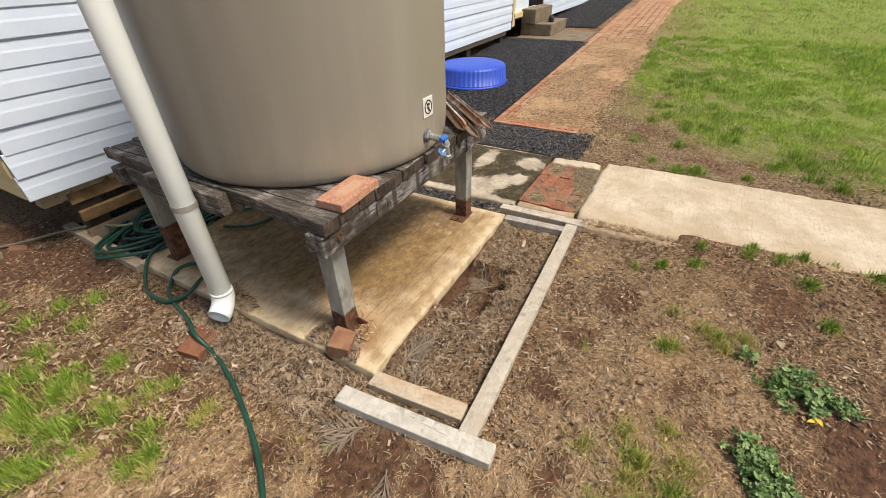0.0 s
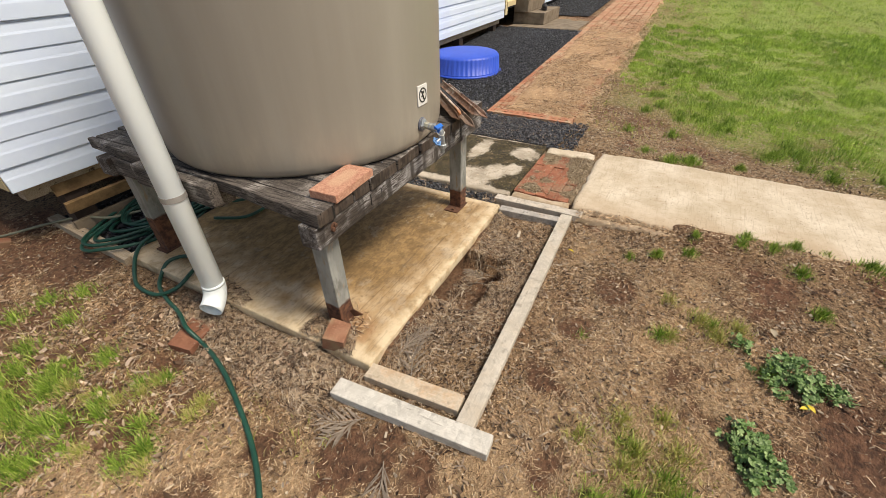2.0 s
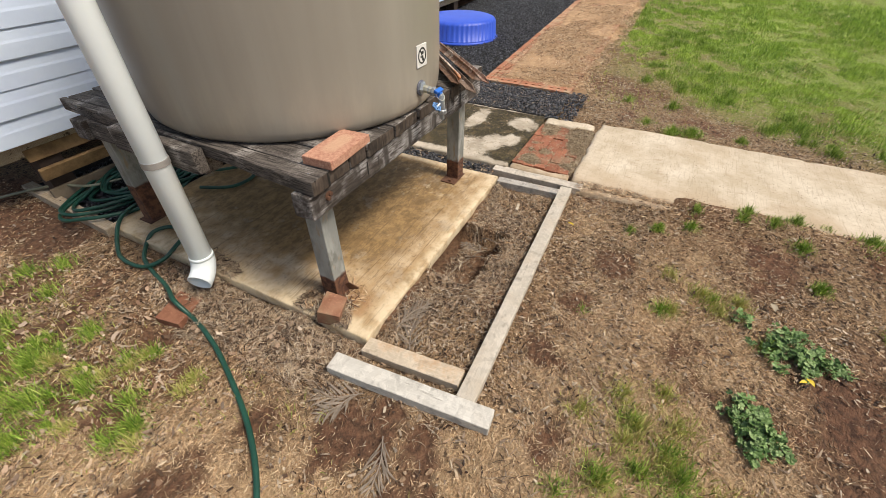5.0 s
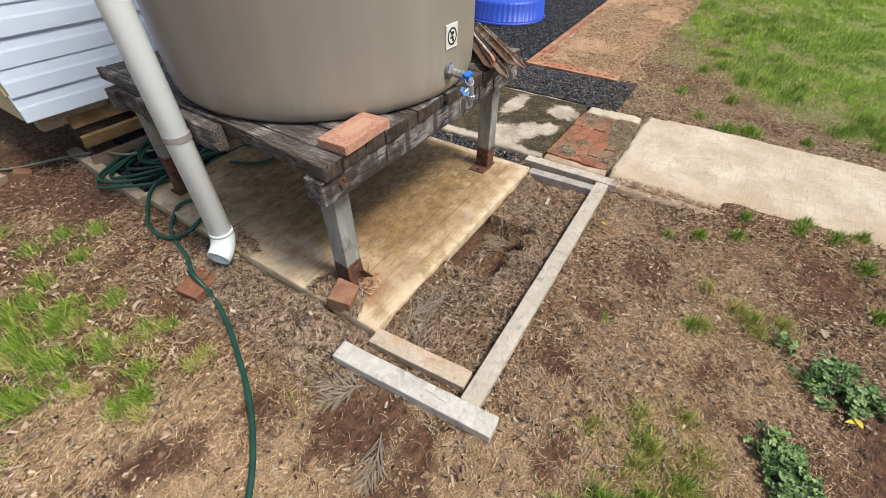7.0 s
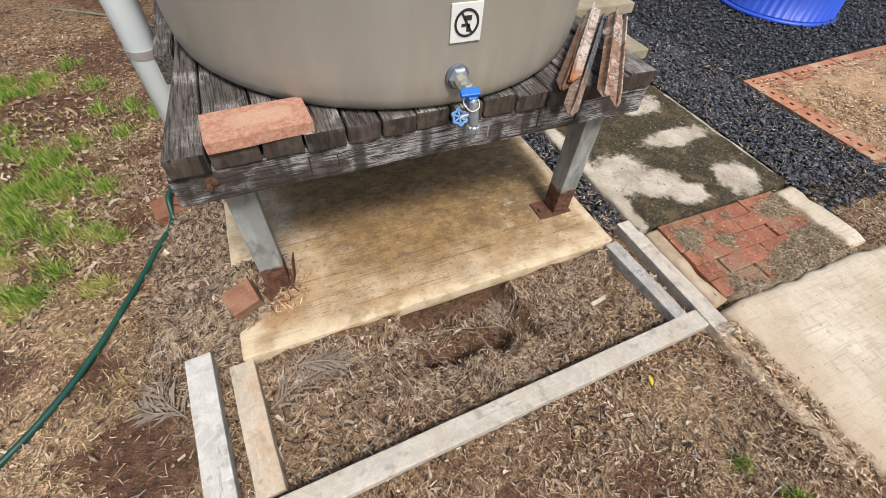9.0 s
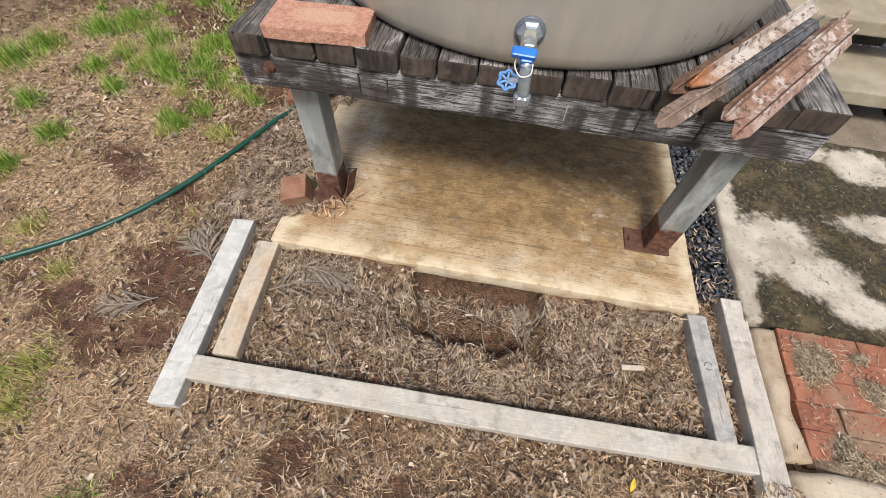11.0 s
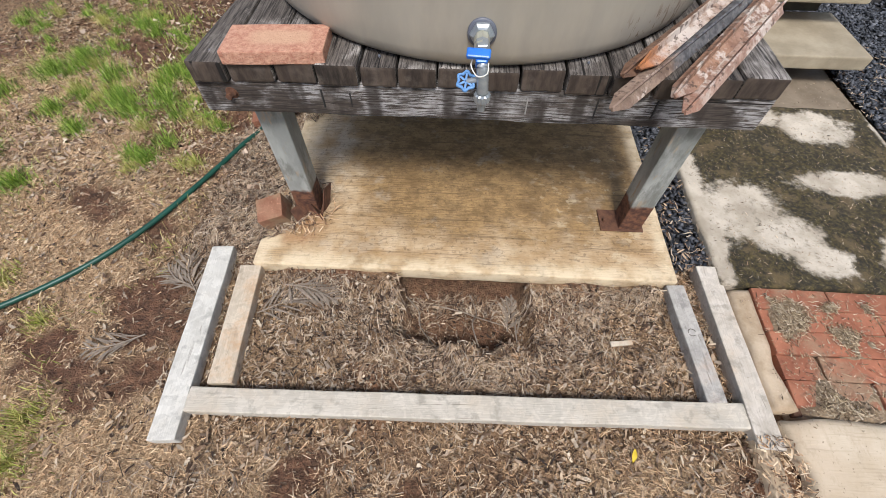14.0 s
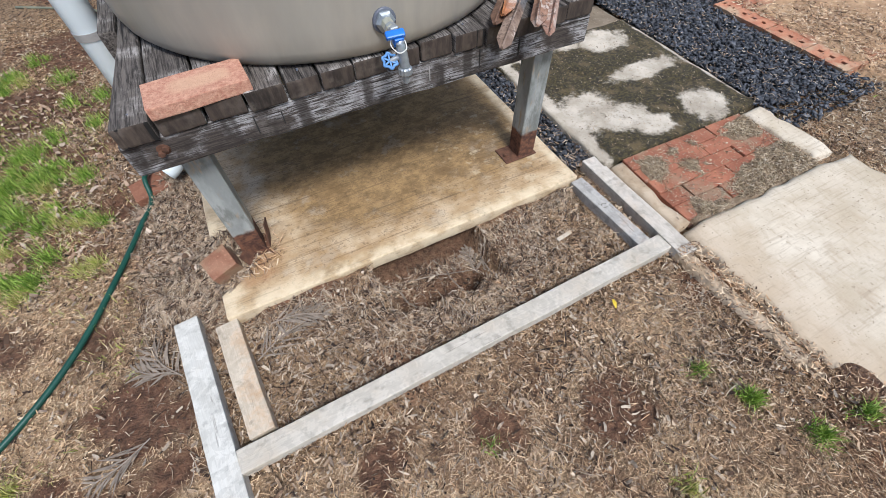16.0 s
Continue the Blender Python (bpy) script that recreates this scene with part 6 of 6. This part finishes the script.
for x, y, r, c in ((0.16, -0.96, 0.06, 110), (0.03, -1.12, 0.10, 260), (0.10, -1.08, 0.06, 120), (-0.07, -0.90, 0.09, 200), (0.00, -1.00, 0.07, 120), (-0.17, -0.79, 0.06, 90), (-0.06, -1.13, 0.09, 200), (0.73, -1.00, 0.05, 90), (0.89, -1.20, 0.05, 60)):
    tuft(x, y, r, c, 0.065, M_GREEN, GREEN, 0.9)
for k in range(150):
    x, y = random.uniform(2.55, 5.6), random.uniform(-3.0, -0.45)
    m = float(lawn_mask(x, y))
    if m > 0.75 or random.random() > 0.12 + 1.2 * m:
        continue
    tuft(x, y, random.uniform(0.04, 0.12), random.randint(60, 190), random.uniform(0.045, 0.08), M_GREEN, "clump of green grass at the edge of the lawn", 0.75)
for x, y, r, c in ((2.56, -0.90, 0.09, 230), (2.60, -1.03, 0.10, 260), (3.1, -0.52, 0.07, 80), (3.1, -0.87, 0.07, 130), (3.48, -1.25, 0.10, 180), (2.95, -1.55, 0.12, 220), (3.05, -1.75, 0.12, 220), (2.72, -1.9, 0.10, 160)):
    tuft(x, y, r, c, 0.085, M_GREEN, "clump of green grass at the edge of the lawn", 0.7)
for x, y, r, c in ((-0.27, 1.57, 0.06, 90), (-0.38, 1.67, 0.06, 80), (-0.52, 1.67, 0.07, 70), (-0.41, 1.42, 0.05, 70), (-0.58, 1.39, 0.06, 110), (-0.45, 1.03, 0.05, 120), (-0.63, 1.07, 0.065, 160), (-0.39, 0.72, 0.035, 60), (-0.61, 0.78, 0.05, 90), (-0.77, 1.10, 0.07, 130), (-0.75, 0.93, 0.05, 90), (-0.62, 0.50, 0.05, 150), (-0.57, 0.60, 0.06, 90), (-0.86, 0.82, 0.08, 180), (-0.71, 1.34, 0.06, 80), (-1.01, 0.66, 0.05, 130), (-0.91, 0.88, 0.07, 180), (-1.36, 1.08, 0.09, 220), (-1.07, 0.34, 0.06, 130), (-0.69, 0.52, 0.05, 90), (-1.6, 0.76, 0.12, 260), (-0.46, 0.78, 0.04, 60), (-1.23, 1.17, 0.10, 240), (-1.53, 0.90, 0.10, 200), (-1.12, 0.15, 0.05, 110), (-0.72, 0.92, 0.06, 100), (-0.65, 1.06, 0.06, 90), (-0.57, 1.94, 0.07, 90), (-1.3, 0.5, 0.07, 120), (-1.2, 0.8, 0.07, 120), (-1.05, 1.05, 0.08, 150)):
    tuft(x, y, r * 1.3, int(c * (1.15 if x > -0.88 else 1.5)), 0.08 if x > -0.88 else 0.09, M_GREEN, GREEN, 0.8)
for x, y, r, c in ((-0.48, 0.73, 0.03, 35), (-0.40, 0.48, 0.05, 60), (-0.72, 0.69, 0.04, 50), (-0.82, 1.05, 0.07, 70), (-0.46, 0.48, 0.05, 60), (-0.84, -0.09, 0.08, 110), (-0.66, 0.45, 0.05, 60), (-0.42, 0.74, 0.04, 40)):
    tuft(x, y, r * 1.2, int(c * 1.7), 0.06, M_YELLOWED, YELLOW, 0.9)
placed = 0
while placed < 130:
    x, y = random.uniform(-1.9, -0.45), random.uniform(0.3, 2.3)
    if vnoise(x, y, 1.6, 51) < 0.42 or y < 0.3 - 0.9 * (x + 0.5):
        continue
    placed += 1
    tuft(x, y, random.uniform(0.03, 0.08), random.randint(35, 110), random.uniform(0.04, 0.075), M_GREEN if random.random() < 0.75 else M_YELLOWED, GREEN, 0.8)

N = 26000
x, y = pick(N, -1.8, -0.28, -0.4, 2.5)
keep = RNG.uniform(0, 1, N) < 0.26 * smooth(vnoise(x, y, 2.1, 52) * 0.6 + vnoise(x, y, 6, 53) * 0.4 - 0.15 * (y > 1.9), 0.5, 0.72)
x, y = x[keep], y[keep]
blades("sparse_grass", x, y, ground_z(x, y), RNG.uniform(0.02, 0.055, len(x)), RNG.uniform(0.002, 0.0036, len(x)), M_YELLOWED, 0.8, "sparse thin yellow-green grass on dry earth", "grass")


def lawn(name, n_, x0, x1, y0, y1, h, w, label):
    u = RNG.uniform(0, 1, n_)
    x = x0 * (x1 / x0) ** u
    y = y1 - (y1 - y0) * RNG.uniform(0, 1, n_) ** 1.4
    m = lawn_mask(x, y)
    clump = vnoise(x, y, 5, 65) * 0.55 + vnoise(x, y, 13, 66) * 0.45
    keep = RNG.uniform(0, 1, n_) < smooth(m, 0.0, 0.9) * smooth(clump + 0.26 * m, 0.48, 0.70)
    x, y = x[keep], y[keep]
    k = len(x)
    blades(name, x, y, ground_z(x, y) - 0.003, h * RNG.uniform(0.35, 1.15, k) * (0.15 + 2.6 * clump[keep] ** 2) * (0.75 + 0.07 * np.minimum(x, 12)), w * RNG.uniform(0.7, 1.3, k) * (0.35 + 0.2 * x), M_LAWN, 0.85, label, "lawn")


lawn("lawn", 330000, 2.4, 8.0, -5.0, -0.2, 0.031, 0.0036, "patchy bright green lawn thinning towards the path")
lawn("lawn_far", 190000, 7.6, 32.0, -14.0, 0.1, 0.026, 0.0033, "bright green mown lawn stretching away")
x, y = pick(16000, 2.4, 9.0, -3.0, -0.05)
keep = RNG.uniform(0, 1, len(x)) < 0.7 * smooth(vnoise(x, y, 2.2, 63) * 0.6 + vnoise(x, y, 8, 64) * 0.4, 0.45, 0.7)
x, y = x[keep], y[keep]
blades("dry_grass", x, y, ground_z(x, y), RNG.uniform(0.02, 0.05, len(x)), RNG.uniform(0.003, 0.007, len(x)), M_YELLOWED, 0.9, "dry yellow grass between lawn and path", "grass")
x, y = pick(60000, 2.5, 8.0, -2.8, -0.05)
keep = RNG.uniform(0, 1, len(x)) < (1 - 0.8 * lawn_mask(x, y)) * 0.9
x, y = x[keep], y[keep]
scatter("lawn_edge_straw", x, y, ground_z(x, y) + 0.003, RNG.uniform(0.01, 0.032, len(x)), RNG.uniform(0.0015, 0.004, len(x)), M_PAVESTRAW, 0.2, 0.3, "dry straw on the bare lawn edge", "straw")


# ---- mallow weeds ----
def weed(x, y, rx, ry, rz, count, label):
    z = float(ground_z(x, y))
    w = thing("mallow_weed", x, y, z, label, "weed", "mallow weeds on the earth", rz=rz)
    bm, stems = bmesh.new(), bmesh.new()
    for i in range(count):
        r, a = math.sqrt(random.random()) * random.uniform(0.75, 1.15), random.uniform(0, 6.283)
        cx, cy = rx * r * math.cos(a) * (1 + 0.2 * math.sin(3 * a + rz)), ry * r * math.sin(a) * (1 + 0.3 * math.sin(2 * a + rz))
        if vnoise(cx + x, cy + y, 16, 81) < 0.24:
            continue
        h = 0.01 + 0.035 * max(0, 1 - r) * random.uniform(0.3, 1.3) + random.uniform(0, 0.022)
        s = random.uniform(0.006, 0.0155)
        m = pose(cx, cy, h, random.uniform(-40, 40), random.uniform(-40, 40), random.uniform(0, 360))
        mid = bm.verts.new(m @ Vector((0, 0, -s * 0.15)))
        rim = [bm.verts.new(m @ Vector((s * (1 + 0.16 * math.cos(5 * b)) * math.cos(b), s * (1 + 0.16 * math.cos(5 * b)) * math.sin(b), s * 0.18 * math.cos(5 * b)))) for b in (0.25 + 5.8 * k / 14 for k in range(15))]
        for p, q in zip(rim, rim[1:]):
            bm.faces.new((mid, p, q))
        bmesh.ops.create_cone(stems, segments=4, radius1=0.0016, radius2=0.001, depth=h, matrix=pose(cx, cy, h / 2))
    tagged(part("foliage", bm, M_WEED, w), kind="stuff")
    tagged(part("stem_growth", stems, M_WEED, w), kind="stuff")


weed(0.72, -1.47, 0.155, 0.095, 80, 380, "spreading dark green mallow weed on bare earth")
weed(0.30, -1.32, 0.12, 0.095, 20, 260, "spreading dark green mallow weed on bare earth")
weed(0.83, -1.30, 0.05, 0.04, 30, 26, "small green weed on bare earth")


def leaf(x, y, l, w, rz, mat, label, z=0.012):
    bm = bmesh.new()
    k = 8
    top = []
    for i in range(k + 1):
        t = i / k
        hw = w / 2 * math.sin(math.pi * min(0.98, t * 0.95 + 0.03))
        top.append([bm.verts.new((l * (t - 0.5), s * hw, 0.006 * math.sin(3 * t) + 0.004 * abs(s))) for s in (-1, 0, 1)])
    for a, b in zip(top, top[1:]):
        for j in range(2):
            bm.faces.new((a[j], a[j + 1], b[j + 1], b[j]))
    ob = obj("fallen_leaf", bm, mat, True)
    ob.matrix_world = pose(x, y, float(ground_z(x, y)) + z, 0, 0, rz)
    tagged(ob, label, "leaf")


leaf(0.575, -1.50, 0.035, 0.018, 40, M_YELLOW, "bright yellow fallen leaf at the edge of a weed", 0.03)
leaf(0.56, -1.475, 0.03, 0.014, 120, M_YELLOW, "bright yellow fallen leaf at the edge of a weed", 0.035)
leaf(1.165, -0.51, 0.036, 0.013, 70, M_YELLOW, "yellow fallen leaf on the earth")
leaf(0.94, -1.42, 0.05, 0.025, 10, M_STEP, "pale tan fallen leaf beside a weed", 0.03)
chip = obj("wood_chip", box(-0.035, 0.035, -0.008, 0.008, 0, 0.008, 0.003, cuts=3, rough=0.003, seed=9), M_TAN_Y)
chip.matrix_world = pose(1.19, -0.20, 0.012, 0, 0, 8)
tagged(chip, "pale splinter of wood lying on the earth", "wood chip")
